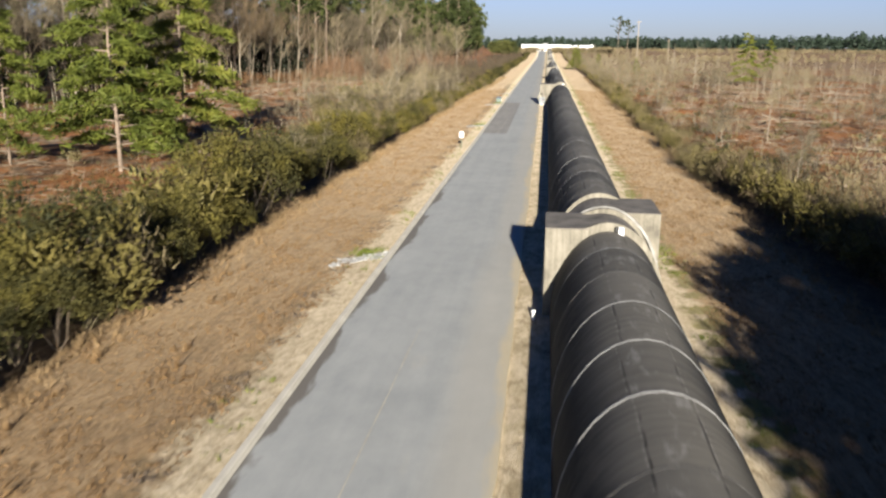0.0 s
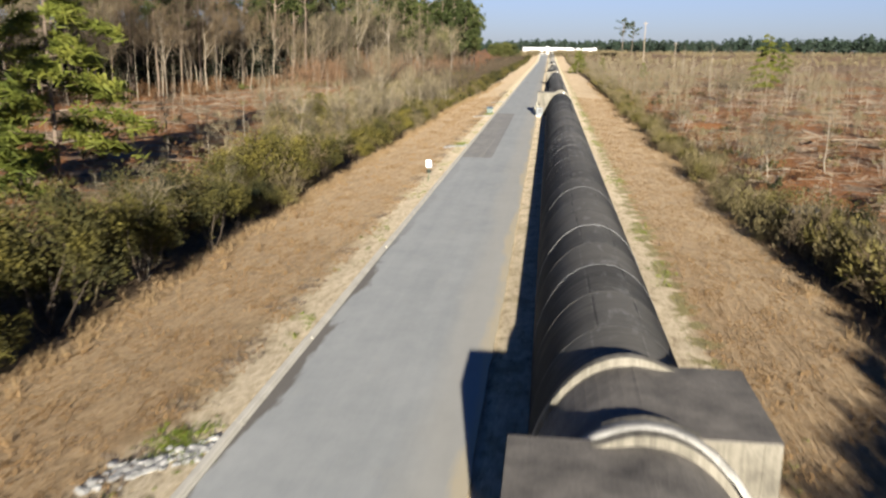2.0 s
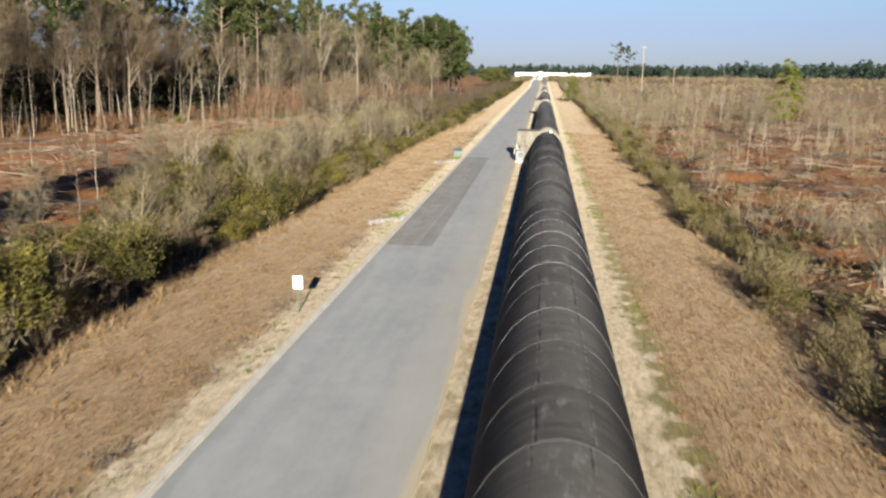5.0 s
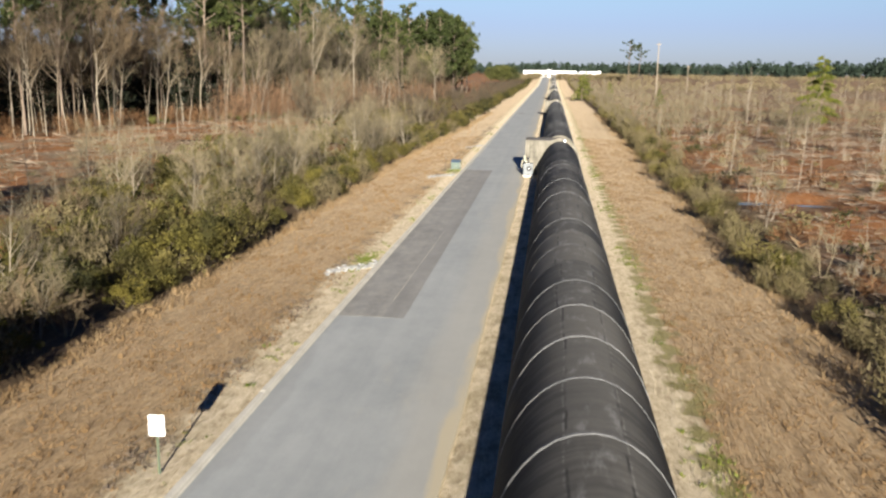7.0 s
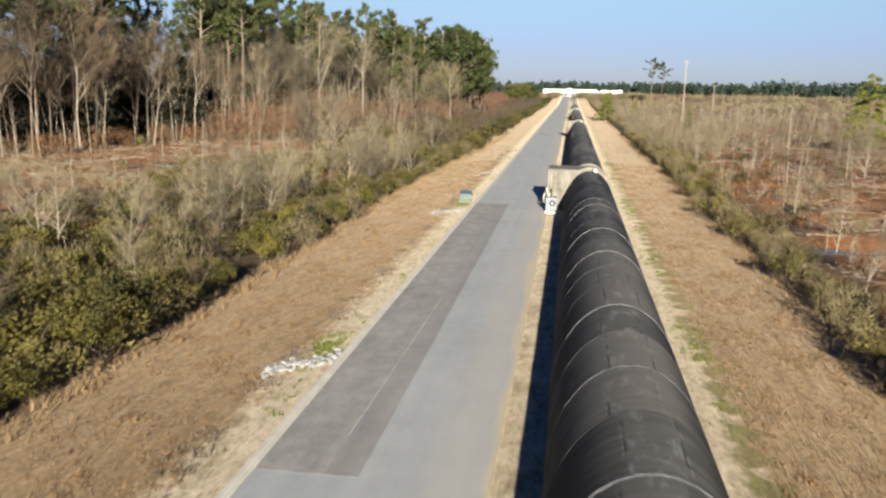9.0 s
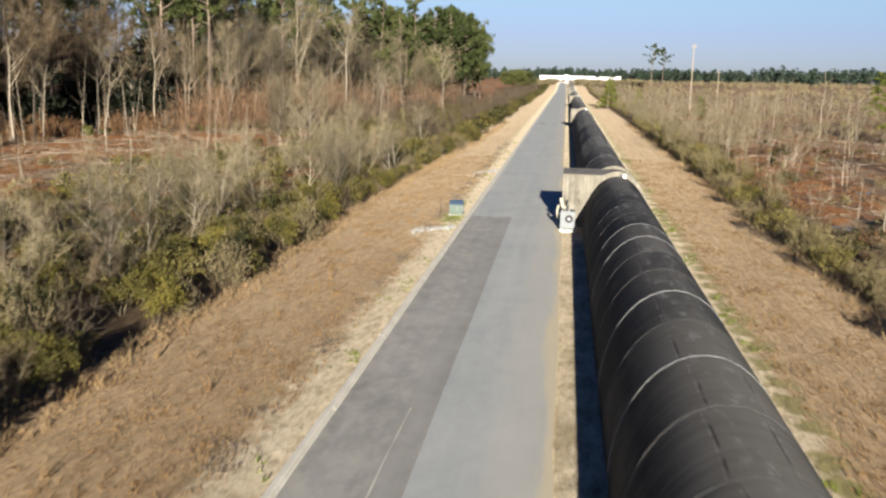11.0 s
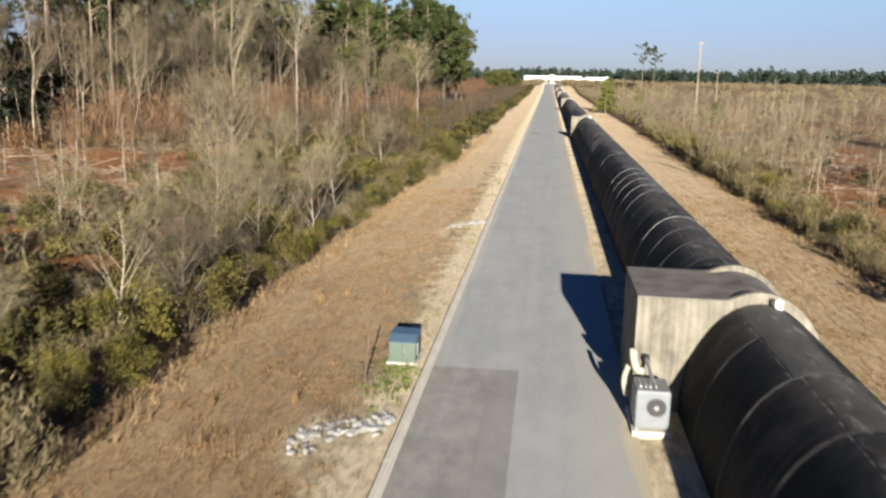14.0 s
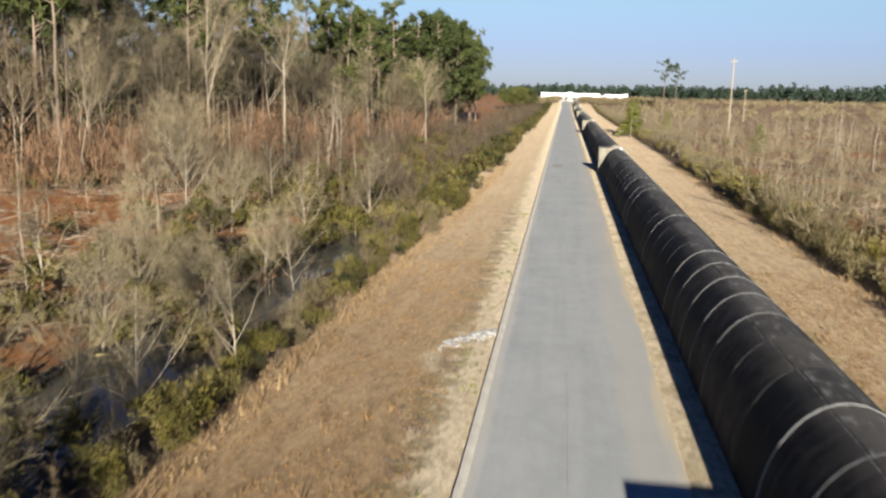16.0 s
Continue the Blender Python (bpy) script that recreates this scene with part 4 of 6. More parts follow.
def station():
    ob = thing("station_building", pose(1.8, 715.69, 3.1), "long low white metal-clad station building", "building")
    part("wall", bm_mesh("wall", box_bm(-22.3, 17.5, 0, 26, 0, 5.2, 0.05), M_BUILD), ob)
    part("roof", bm_mesh("roof", box_bm(-22.6, 17.8, -0.3, 26.3, 5.2, 5.5, 0.05), M_ROOFMETAL), ob)
    part("wall", bm_mesh("wall", box_bm(-4.6, -1.2, -1.0, 6, 0, 6.2, 0.05), M_BUILD), ob)
    part("wall", bm_mesh("wall", box_bm(20.5, 35.4, 2, 20, 0, 4.9, 0.05), M_BUILD), ob)
    part("roof", bm_mesh("roof", box_bm(20.2, 33.2, 1.7, 20.3, 4.9, 5.2, 0.05), M_ROOFMETAL), ob)
    part("wall", bm_mesh("wall", box_bm(33.3, 35.8, 0.8, 9, 0, 5.7, 0.05), M_BUILD), ob)
    part("link", bm_mesh("link", box_bm(17.5, 20.5, 4, 10, 0, 4.2, 0.05), M_BUILDGREY), ob)
    for x in (-16, -10, 4, 10):
        w = part("door", bm_mesh("door", box_bm(x - 1.5, x + 1.5, -0.06, 0.02, 0, 3.6), M_BUILDGREY), ob)
    for k in range(13):
        part("seam", bm_mesh("seam", box_bm(-22 + 3 * k - 0.05, -22 + 3 * k + 0.05, -0.05, 0.0, 0, 5.1), M_ROOFMETAL), ob)


station()

# ---- rubble aprons, clods ----
STONE_MESHES = []
for k in range(5):
    bm = bmesh.new()
    bmesh.ops.create_icosphere(bm, subdivisions=1, radius=1.0)
    rg = np.random.default_rng(40 + k)
    for v in bm.verts:
        v.co = Vector((v.co.x * 1.2, v.co.y, v.co.z * 0.6)) * (0.8 + 0.45 * rg.random())
    STONE_MESHES.append(bm_mesh("stone", bm, M_STONE))


def rubble(x0, y0, x1, y1, count, seed):
    rg = np.random.default_rng(seed)
    z0 = float(ground_z((x0 + x1) / 2, (y0 + y1) / 2))
    ob = thing("rubble_apron", pose((x0 + x1) / 2, (y0 + y1) / 2, z0), "spread of broken pale stones at the kerb outlet", "stones", "rubble aprons along the kerb")
    for k in range(count):
        t = rg.random()
        dx, dy = (t - 0.5) * (x1 - x0), (t - 0.5) * (y1 - y0) + rg.normal(0, 0.30)
        s = part("stone", STONE_MESHES[k % 5], ob)
        size = 0.035 + 0.085 * rg.random() ** 2
        z = float(ground_z((x0 + x1) / 2 + dx, (y0 + y1) / 2 + dy)) - z0
        s.matrix_basis = pose(dx, dy, z + size * 0.2, rg.normal(0, 12), rg.normal(0, 12), rg.random() * 360) @ Matrix.Diagonal((1.25 * size, 1.1 * size, 0.7 * size, 1))


rubble(-8.2, 31.21, -6.36, 32.89, 165, 1)
rubble(-8.2, 90.3, -6.36, 92.12, 165, 2)
rubble(-8.6, 125.01, -6.5, 126.39, 165, 3)
rubble(-8.3, 153.35, -6.36, 155.42, 165, 4)


# ---- plants ----
def bare_tree(seed, h, r0, prim=12, sec=5, twig=8, start=0.3, reach=0.26, lean=0.03, up=0.55):
    """Trunk-and-limbs arrays and crown-of-twigs arrays of a leafless tree."""
    rg = np.random.default_rng(seed)
    wood, fine = Buf(), Buf()
    t = np.linspace(0, 1, 8)
    wob = np.cumsum(rg.normal(0, 0.016 * h, (8, 2)), 0) * t[:, None] + rg.normal(0, lean * h, 2) * t[:, None]
    trunk = np.stack([wob[:, 0], wob[:, 1], t * h * 0.93 - 0.25], -1)
    limb(wood, trunk, r0 * (1 - 0.86 * t) * np.where(t == 0, 1.25, 1), 6)
    for k in range(prim):
        f = start + (0.97 - start) * (k + rg.random()) / prim
        p = np.array([np.interp(f, t, trunk[:, i]) for i in range(3)])
        a = rg.random() * 2 * math.pi
        ln = h * reach * (1.15 - 0.75 * (f - start) / (1 - start)) * (0.65 + 0.6 * rg.random())
        d = np.array([math.cos(a), math.sin(a), up + 0.5 * rg.random()])
        s = np.linspace(0, 1, 5)
        q = p + unit(d)[None] * (s * ln)[:, None] + np.stack([0 * s, 0 * s, s ** 2 * ln * 0.22], -1) + rg.normal(0, 0.035 * ln, (5, 3)) * s[:, None]
        rr = r0 * (1 - 0.86 * f) * 0.62
        limb(wood, q, rr * (1 - 0.75 * s), 4)
        for _ in range(sec):
            g = 0.25 + 0.75 * rg.random()
            b0 = np.array([np.interp(g, s, q[:, i]) for i in range(3)])
            d2 = unit(unit(d) + rg.normal(0, 0.55, 3) + [0, 0, 0.25])
            l2 = ln * (0.35 + 0.3 * rg.random())
            spikes(fine, b0[None], d2[None], np.array([l2]), np.array([rr * 0.36 + 0.006]))
            u = rg.random(twig)
            b1 = b0 + d2[None] * (u * l2)[:, None]
            d3 = unit(d2[None] + rg.normal(0, 0.6, (twig, 3)) + [0, 0, 0.15])
            ls = l2 * (0.45 + 0.6 * rg.random(twig))
            leaves(fine, b1 + d3 * (ls * 0.48)[:, None], d3, ls, (0.009 + 0.0007 * h) / max(l2 * 0.7, 0.1), rg)
    return wood, fine


def pine(seed, h, r0, first=0.5, boughs=20, clumps=6, needles=16, reach=0.17, droop=0.0, size=0.75):
    """Trunk-and-boughs arrays and needle arrays of a pine."""
    rg = np.random.default_rng(seed)
    wood, fine = Buf(), Buf()
    t = np.linspace(0, 1, 8)
    wob = np.cumsum(rg.normal(0, 0.006 * h, (8, 2)), 0) * t[:, None]
    trunk = np.stack([wob[:, 0], wob[:, 1], t * h * 0.97 - 0.25], -1)
    limb(wood, trunk, r0 * (1 - 0.8 * t), 6)
    for k in range(boughs):
        f = first + (0.99 - first) * (k + rg.random()) / boughs
        p = np.array([np.interp(f, t, trunk[:, i]) for i in range(3)])
        a = rg.random() * 2 * math.pi
        shape = math.sin(math.pi * min(1.0, 0.22 + 0.78 * (f - first) / (1 - first))) * 0.75 + 0.3
        ln = h * reach * shape * (0.6 + 0.7 * rg.random())
        d = unit(np.array([math.cos(a), math.sin(a), 0.35 - droop + 0.3 * rg.random()]))
        s = np.linspace(0, 1, 4)
        q = p + d[None] * (s * ln)[:, None] + np.stack([0 * s, 0 * s, s ** 2 * ln * (0.12 - droop * 0.4)], -1)
        limb(wood, q, r0 * 0.28 * (1 - 0.8 * s) + 0.008, 4)
        for _ in range(clumps):
            g = 0.35 + 0.7 * rg.random()
            c = p + d * ln * g + rg.normal(0, 0.15 * ln, 3) * [1, 1, 0.35] + [0, 0, g ** 2 * ln * (0.12 - droop * 0.4)]
            way = unit(d[None] * 0.6 + rg.normal(0, 0.75, (needles, 3)) + [0, 0, 0.25 - droop * 0.5])
            ls = size * (0.6 + 0.7 * rg.random(needles))
            leaves(fine, c + way * (ls * 0.45)[:, None] + rg.normal(0, size * 0.18, (needles, 3)), way, ls, 0.24, rg)
    return wood, fine


def layered_pine(seed, h, r0, boughs=25, dense=1.0):
    """Trunk and needle arrays of an open-grown young pine: long level boughs with hanging feathery sprays, shorter towards the top."""
    rg = np.random.default_rng(seed)
    wood, fine = Buf(), Buf()
    t = np.linspace(0, 1, 8)
    wob = np.cumsum(rg.normal(0, 0.006 * h, (8, 2)), 0) * t[:, None]
    trunk = np.stack([wob[:, 0], wob[:, 1], t * h - 0.25], -1)
    limb(wood, trunk, r0 * (1 - 0.9 * t), 6)
    for k in range(boughs):
        f = 0.13 + 0.85 * (k + 0.7 * rg.random()) / boughs
        p = np.array([np.interp(f, t, trunk[:, i]) for i in range(3)])
        a = k * 2.4 + rg.normal(0, 0.4)
        ln = h * 0.40 * (1.05 - f) ** 0.7 * (0.65 + 0.5 * rg.random())
        s = np.linspace(0, 1, 5)
        d = np.array([math.cos(a), math.sin(a), 0.0])
        rise = np.stack([0 * s, 0 * s, ln * (0.18 * s - 0.30 * s ** 2)], -1)
        q = p + d[None] * (s * ln)[:, None] + rise
        limb(wood, q, (0.022 + 0.010 * ln) * (1 - 0.8 * s), 4)
        m = int((14 + 22 * ln) * dense)
        g = 0.22 + 0.8 * rg.random(m) ** 0.8
        c = np.stack([np.interp(g, s, q[:, i]) for i in range(3)], -1)
        side = np.cross(d, [0, 0, 1.0])
        off = rg.normal(0, 1, m) * 0.20 * ln * g
        c = c + side[None] * off[:, None] + np.stack([0 * g, 0 * g, -0.25 * np.abs(off) + rg.normal(0, 0.08, m)], -1)
        way = unit(d[None] * 0.8 + side[None] * np.sign(off)[:, None] * 0.5 + rg.normal(0, 0.35, (m, 3)) + [0, 0, -0.15])
        leaves(fine, c, way, 0.5 + 0.45 * rg.random(m), 0.18, rg)
        leaves(fine, c + rg.normal(0, 0.16, (m, 3)), unit(way + rg.normal(0, 0.5, (m, 3))), 0.5 + 0.4 * rg.random(m), 0.15, rg)
    return wood, fine


def bush(seed, h, w, count=1250, leaf=0.17, lobes=11, aspect=0.55, stems=True, lift=0.06):
    """Stems arrays and leaf arrays of a dense shrub: uneven lobes with a dark filled core and ragged sprigs."""
    rg = np.random.default_rng(seed)
    wood, fine = Buf(), Buf()
    m = max(count // lobes, 6)
    for k in range(lobes):
        a, rad = rg.random() * 2 * math.pi, w * 0.5 * math.sqrt(rg.random()) * 0.85
        c = np.array([rad * math.cos(a), rad * math.sin(a), h * (0.22 + lift + (0.61 - lift) * rg.random() * (1 - 0.5 * rad / w))])
        r = w * (0.10 + 0.13 * rg.random())
        s = np.linspace(0, 1, 4)
        if stems and k % 2 == 0:
            limb(wood, np.array([0, 0, -0.15]) + (c + [0, 0, 0.15])[None] * s[:, None] + rg.normal(0, 0.05 * h, (4, 3)) * (s * (1 - s))[:, None] * 3, 0.03 * (1 - 0.7 * s) + 0.004, 3)
        d = unit(rg.normal(0, 1, (m, 3)))
        deep = rg.random(m)
        rr = r * np.where(deep < 0.2, 0.35 + 0.35 * rg.random(m), np.where(deep < 0.78, 0.75 + 0.35 * rg.random(m), 1.0 + 0.4 * rg.random(m)))
        rr = rr * (1 + 0.22 * np.sin(d[:, 0] * 5 + k) * np.sin(d[:, 2] * 4))
        p = c + d * rr[:, None] * [1, 1, 0.95]
        size = leaf * (0.6 + 0.8 * rg.random(m)) * np.where(deep < 0.2, 1.7, 1.0)
        ok = p[:, 2] > h * (lift + 0.16 * rg.random(m))
        leaves(fine, p[ok], unit(d[ok] + [0, 0, 0.5]), size[ok], aspect, rg)
    return wood, fine


def broom(seed, h, w, sprays=34, each=34, leaf=0.26, aspect=0.17):
    """Stems arrays and leaf arrays of a soft feathery shrub: upright fans of fine sprays."""
    rg = np.random.default_rng(seed)
    wood, fine = Buf(), Buf()
    for k in range(sprays):
        a, out = rg.random() * 2 * math.pi, math.sqrt(rg.random())
        foot = np.array([0.22 * w * out * math.cos(a), 0.22 * w * out * math.sin(a), -0.1])
        tip = np.array([0.5 * w * out * math.cos(a), 0.5 * w * out * math.sin(a), h * (0.95 - 0.45 * out * out + 0.22 * rg.normal(0, 0.6))])
        s = np.linspace(0, 1, 4)
        bend = rg.normal(0, 0.05 * h, 3)
        q = foot + (tip - foot)[None] * s[:, None] + bend[None] * (s * (1 - s))[:, None] * 3
        if k % 2 == 0:
            limb(wood, q, 0.016 * (1 - 0.8 * s) + 0.003, 3)
        u = 0.10 + 0.92 * rg.random(each) ** 0.75
        at = foot + (tip - foot)[None] * u[:, None] + bend[None] * (u * (1 - u))[:, None] * 3
        way = unit(unit(tip - foot)[None] + rg.normal(0, 0.42, (each, 3)) + [0, 0, 0.25])
        spread_out = rg.normal(0, 0.055 * w, (each, 3)) * (0.35 + u)[:, None]
        leaves(fine, at + spread_out, way, leaf * (0.6 + 0.8 * rg.random(each)), aspect, rg)
    return wood, fine


def brushwood(seed, h, stems=7, twig=10):
    """Arrays of a leafless many-stemmed shrub."""
    rg = np.random.default_rng(seed)
    wood, fine = Buf(), Buf()
    for k in range(stems):
        a = rg.random() * 2 * math.pi
        d = unit(np.array([0.5 * math.cos(a) * rg.random() * 1.6, 0.5 * math.sin(a) * rg.random() * 1.6, 1.0]))
        ln = h * (0.6 + 0.45 * rg.random())
        s = np.linspace(0, 1, 5)
        q = np.array([0.12 * math.cos(a), 0.12 * math.sin(a), -0.15]) + d[None] * (s * ln)[:, None] + rg.normal(0, 0.04 * h, (5, 3)) * s[:, None]
        limb(wood, q, (0.012 + 0.006 * h) * (1 - 0.75 * s), 4)
        for _ in range(4):
            g = 0.3 + 0.65 * rg.random()
            b0 = np.array([np.interp(g, s, q[:, i]) for i in range(3)])
            d2 = unit(d + rg.normal(0, 0.5, 3))
            l2 = ln * (0.25 + 0.2 * rg.random())
            spikes(fine, b0[None], d2[None], np.array([l2]), np.array([0.010 + 0.003 * h]))
            u = rg.random(twig)
            d3, ls = unit(d2[None] + rg.normal(0, 0.6, (twig, 3)) + [0, 0, 0.2]), l2 * (0.4 + 0.55 * rg.random(twig))
            leaves(fine, b0 + d2[None] * (u * l2)[:, None] + d3 * (ls * 0.48)[:, None], d3, ls, (0.014 + 0.003 * h) / max(0.7 * l2, 0.1), rg)
    return wood, fine


def kind_of_plant(name, made, mats, label, category, group, crown="crown", stem="trunk"):
    """A first plant to copy from: an empty with its stem and crown as parts."""
    wood, fine = made
    ob = thing(name, pose(0, 0, 0), label, category, group)
    part(stem, wood.mesh(stem, [mats[0]], True), ob)
    part(crown, fine.mesh(crown, [mats[1]]), ob)
    return ob


USED = set()


def plant(ob, x, y, scale=1.0, turn=None, tall=1.0):
    """Sets a copy (the first time the plant itself) at x, y on the ground."""
    m = pose(x, y, float(ground_z(x, y)), 0, 0, RNG.random() * 360 if turn is None else turn)
    if ob.name in USED:
        made = copy_thing(ob, m)
    else:
        USED.add(ob.name)
        made = ob
    made.matrix_basis = m @ Matrix.Diagonal((scale, scale, scale * tall, 1))
    return made


# the dense evergreen shrubs of the hedge rows
FINE = [kind_of_plant("evergreen_bush", bush(110 + k, 3.3, 3.5, 5400, 0.083, 9 + 3 * k, 0.62, True, 0.18), (M_DARKBARK, M_EVERGREEN), "large dense olive-green evergreen bush at the verge edge", "bush", "hedge row of bushes", "foliage") for k in range(4)]
BUSHES = [kind_of_plant("evergreen_bush", bush(100 + k, 3.0, 3.2, 2300, 0.113, 10 + 2 * k, 0.62), (M_DARKBARK, M_EVERGREEN), "dense olive-green evergreen bush at the verge edge", "bush", "hedge row of bushes", "foliage") for k in range(4)]
DULL = [kind_of_plant("dull_bush", bush(120 + k, 2.4, 3.0, 1150, 0.14, 13, 0.42), (M_GREYTWIG, M_OLIVE), "dull olive-brown half-bare bush", "bush", "hedge row of bushes", "foliage") for k in range(4)]
PALE = [kind_of_plant("feathery_bush", broom(130 + k, 2.3, 2.8, 36, 30, 0.285), (M_GREYTWIG, M_PALELEAF), "low feathery grey-green bush at the verge edge", "bush", "feathery bushes by the cut ground", "foliage") for k in range(4)]
HAZY = [kind_of_plant("feathery_bush", broom(135 + k, 2.6, 2.8, 36, 30, 0.285), (M_GREYTWIG, M_HAZELEAF), "feathery grey-tan bush among the evergreens", "bush", "hedge row of bushes", "foliage") for k in range(4)]
BARE = [kind_of_plant("bare_shrub", brushwood(140 + k, 3.0, 8, 16), (M_GREYTWIG, M_TWIG), "leafless brown many-stemmed shrub", "shrub", "bare shrubs in the brush") for k in range(5)]
SMALLTREES = [kind_of_plant("bare_small_tree", bare_tree(160 + k, 6.0, 0.055, 15, 5, 15, 0.12, 0.40, 0.05, 0.8), (M_BARK, M_GREYTWIG), "small pale leafless tree with spreading limbs", "tree", "small bare trees in the brush") for k in range(5)]
TALLTREES = [kind_of_plant("bare_tree", bare_tree(180 + k, 15.5, 0.115, 17, 6, 18, 0.36, 0.27, 0.03, 0.8), (M_BARK if k % 3 == 0 else M_DULLBARK, (M_TWIG, M_GREYTWIG)[k % 2]), "tall leafless tree with a fine brown crown in the wood", "tree", "bare trees of the wood") for k in range(7)]
FARTREES = [kind_of_plant("bare_tree", bare_tree(190 + k, 14.0, 0.10, 15, 5, 20, 0.26, 0.30, 0.03, 0.7), (M_DULLBARK, M_GREYTWIG), "leafless tan tree at the wood's far edge", "tree", "bare trees of the wood") for k in range(4)]
PINES = [kind_of_plant("pine_tree", pine(200 + k, 24.0, 0.24, 0.58, 17, 6, 20, 0.15, 0.0, 0.75), (M_PINEBARK, M_PINE), "tall straight pine with a high dark crown", "tree", "pines of the wood") for k in range(5)]
FULLPINES = [kind_of_plant("pine_tree", pine(210 + k, 22.0, 0.26, 0.26, 30, 8, 17, 0.20, 0.0, 1.05), (M_PINEBARK, M_PINE), "broad full-crowned dark green pine at the wood's end", "tree", "pines of the wood") for k in range(4)]
YOUNG = [kind_of_plant("young_pine", layered_pine(220 + k, 14.5, 0.16, 22, 1.7), (M_PINEBARK, M_YOUNGPINE), "young bright green pine with drooping boughs", "tree", "young pines by the hedge") for k in range(2)]
FULL = [kind_of_plant("young_pine", layered_pine(230 + k, 15.0, 0.15, 36, 1.7), (M_PINEBARK, M_YOUNGPINE), "young green pine with broad drooping feathery boughs", "tree", "young pines by the hedge") for k in range(2)]
ROUND = [kind_of_plant("evergreen_tree", bush(240 + k, 17.0, 12.0, 2600, 0.75, 24, 0.5), (M_DARKBARK, M_OAKLEAF), "broad dark evergreen tree with a rounded crown", "tree", "evergreen trees at the wood's end") for k in range(3)]


def some(kinds):
    return kinds[RNG.integers(0, len(kinds))]


WET = [(-19.8, 150.0, 2.2, 4.2), (-19.3, 160.5, 2.1, 4.6), (-19.0, 170.5, 1.6, 3.6)]


def wet_ditch(x, y):
    """Open water in the ditch, where nothing grows."""
    wet = np.zeros(np.shape(x), bool)
    for wx, wy, rx, ry in WET:
        wet |= ((np.asarray(x) - wx) / rx) ** 2 + ((np.asarray(y) - wy) / ry) ** 2 < 1
    return wet


def cleared(x, y):
    """Open cut-over ground before the wood, nearly bare."""
    x, y = np.asarray(x, float), np.asarray(y, float)
    wave = 2.0 * np.sin(y * 0.31) + 1.2 * np.sin(y * 0.83 + 1)
    return ((x < -26.0 + wave) & (y > 40) & (y < 122 + wave)) | ((x < -27.5 + wave) & (x > -60) & (y > 152 + wave) & (y < 191 + 0.4 * wave)) | ((x < -36 + wave) & (y > 121) & (y < 153))


def verge_edge(y):
    """x of the foot of the left hedge."""
    return -13.75 + 0.7 * float(sm(y, 142, 158)) + 1.0 * float(sm(y, 165, 192)) + 0.4 * float(sm(y, 195, 240))


def hedge_height(y):
    return 4.0 + 0.5 * float(sm(y, 22, 32)) - 2.0 * float(sm(y, 54, 92)) - 0.75 * float(sm(y, 132, 142)) + 0.5 * float(sm(y, 168, 190))


# left hedge: three uneven rows, thick evergreens first, thinner and browner further on
for row in range(3):
    # Bushes before about y = 18 stand unseen, added to shade the hedge
    y = -14.0 + 0.7 * row
    while y < 199:
        near = 1 - float(sm(y, 55, 95))
        lump = 0.5 + 0.5 * math.sin(y * 0.62 + 1.9 * math.sin(y * 0.17) + 0.8 * row)
        tall = hedge_height(y) * (0.30 + 0.5 * RNG.random() + 0.52 * lump) * (0.86, 1.0, 0.9)[row]
        by_water = 147 < y < 177
        if by_water:
            tall *= 0.72
        if RNG.random() < (0.08 if y < 42 else 0.17) or (by_water and row == 2 and RNG.random() < 0.6):
            y += 0.8 + 1.2 * RNG.random()
            continue
        x = verge_edge(y) - (0.95, 2.5, 4.4)[row] + RNG.normal(0, 0.35)
        pick = RNG.random() + 0.06 * row
        if y < 42 and row < 2:
            pick *= 0.88
        elif 42 < y < 80:
            pick += 0.08
        if pick < 0.47 + 0.07 * near - 0.14 * float(sm(y, 150, 185)):
            ob, high = (some(FINE), 3.3) if y < 74 and row < 2 else (some(BUSHES), 3.0)
        elif pick < 0.67:
            ob, high = some(DULL), 2.4
        elif pick < 0.88:
            ob, high, tall = some(HAZY), 2.5, tall * 0.85
        else:
            ob, high = some(BARE), 3.0
        if not wet_ditch(x, y):
            plant(ob, x, y, tall / high, None, 0.85 + 0.35 * RNG.random())
        y += tall * (0.50 + 0.24 * RNG.random()) + (0.0, 0.3, 0.9)[row]

# brush between the hedge and the cut ground
for k in range(200):
    yy = 14 + 190 * RNG.random() if k % 3 else 96 + 40 * RNG.random()
    xx = verge_edge(yy) - 5.5 - (3 + 9 * float(sm(yy, 80, 115))) * RNG.random()
    pick = RNG.random()
    ob = some(BARE) if pick < 0.20 else some(DULL) if pick < 0.42 else some(HAZY) if pick < 0.64 else some(BUSHES)
    if not wet_ditch(xx, yy):
        plant(ob, xx, yy, 0.4 + 0.45 * RNG.random())
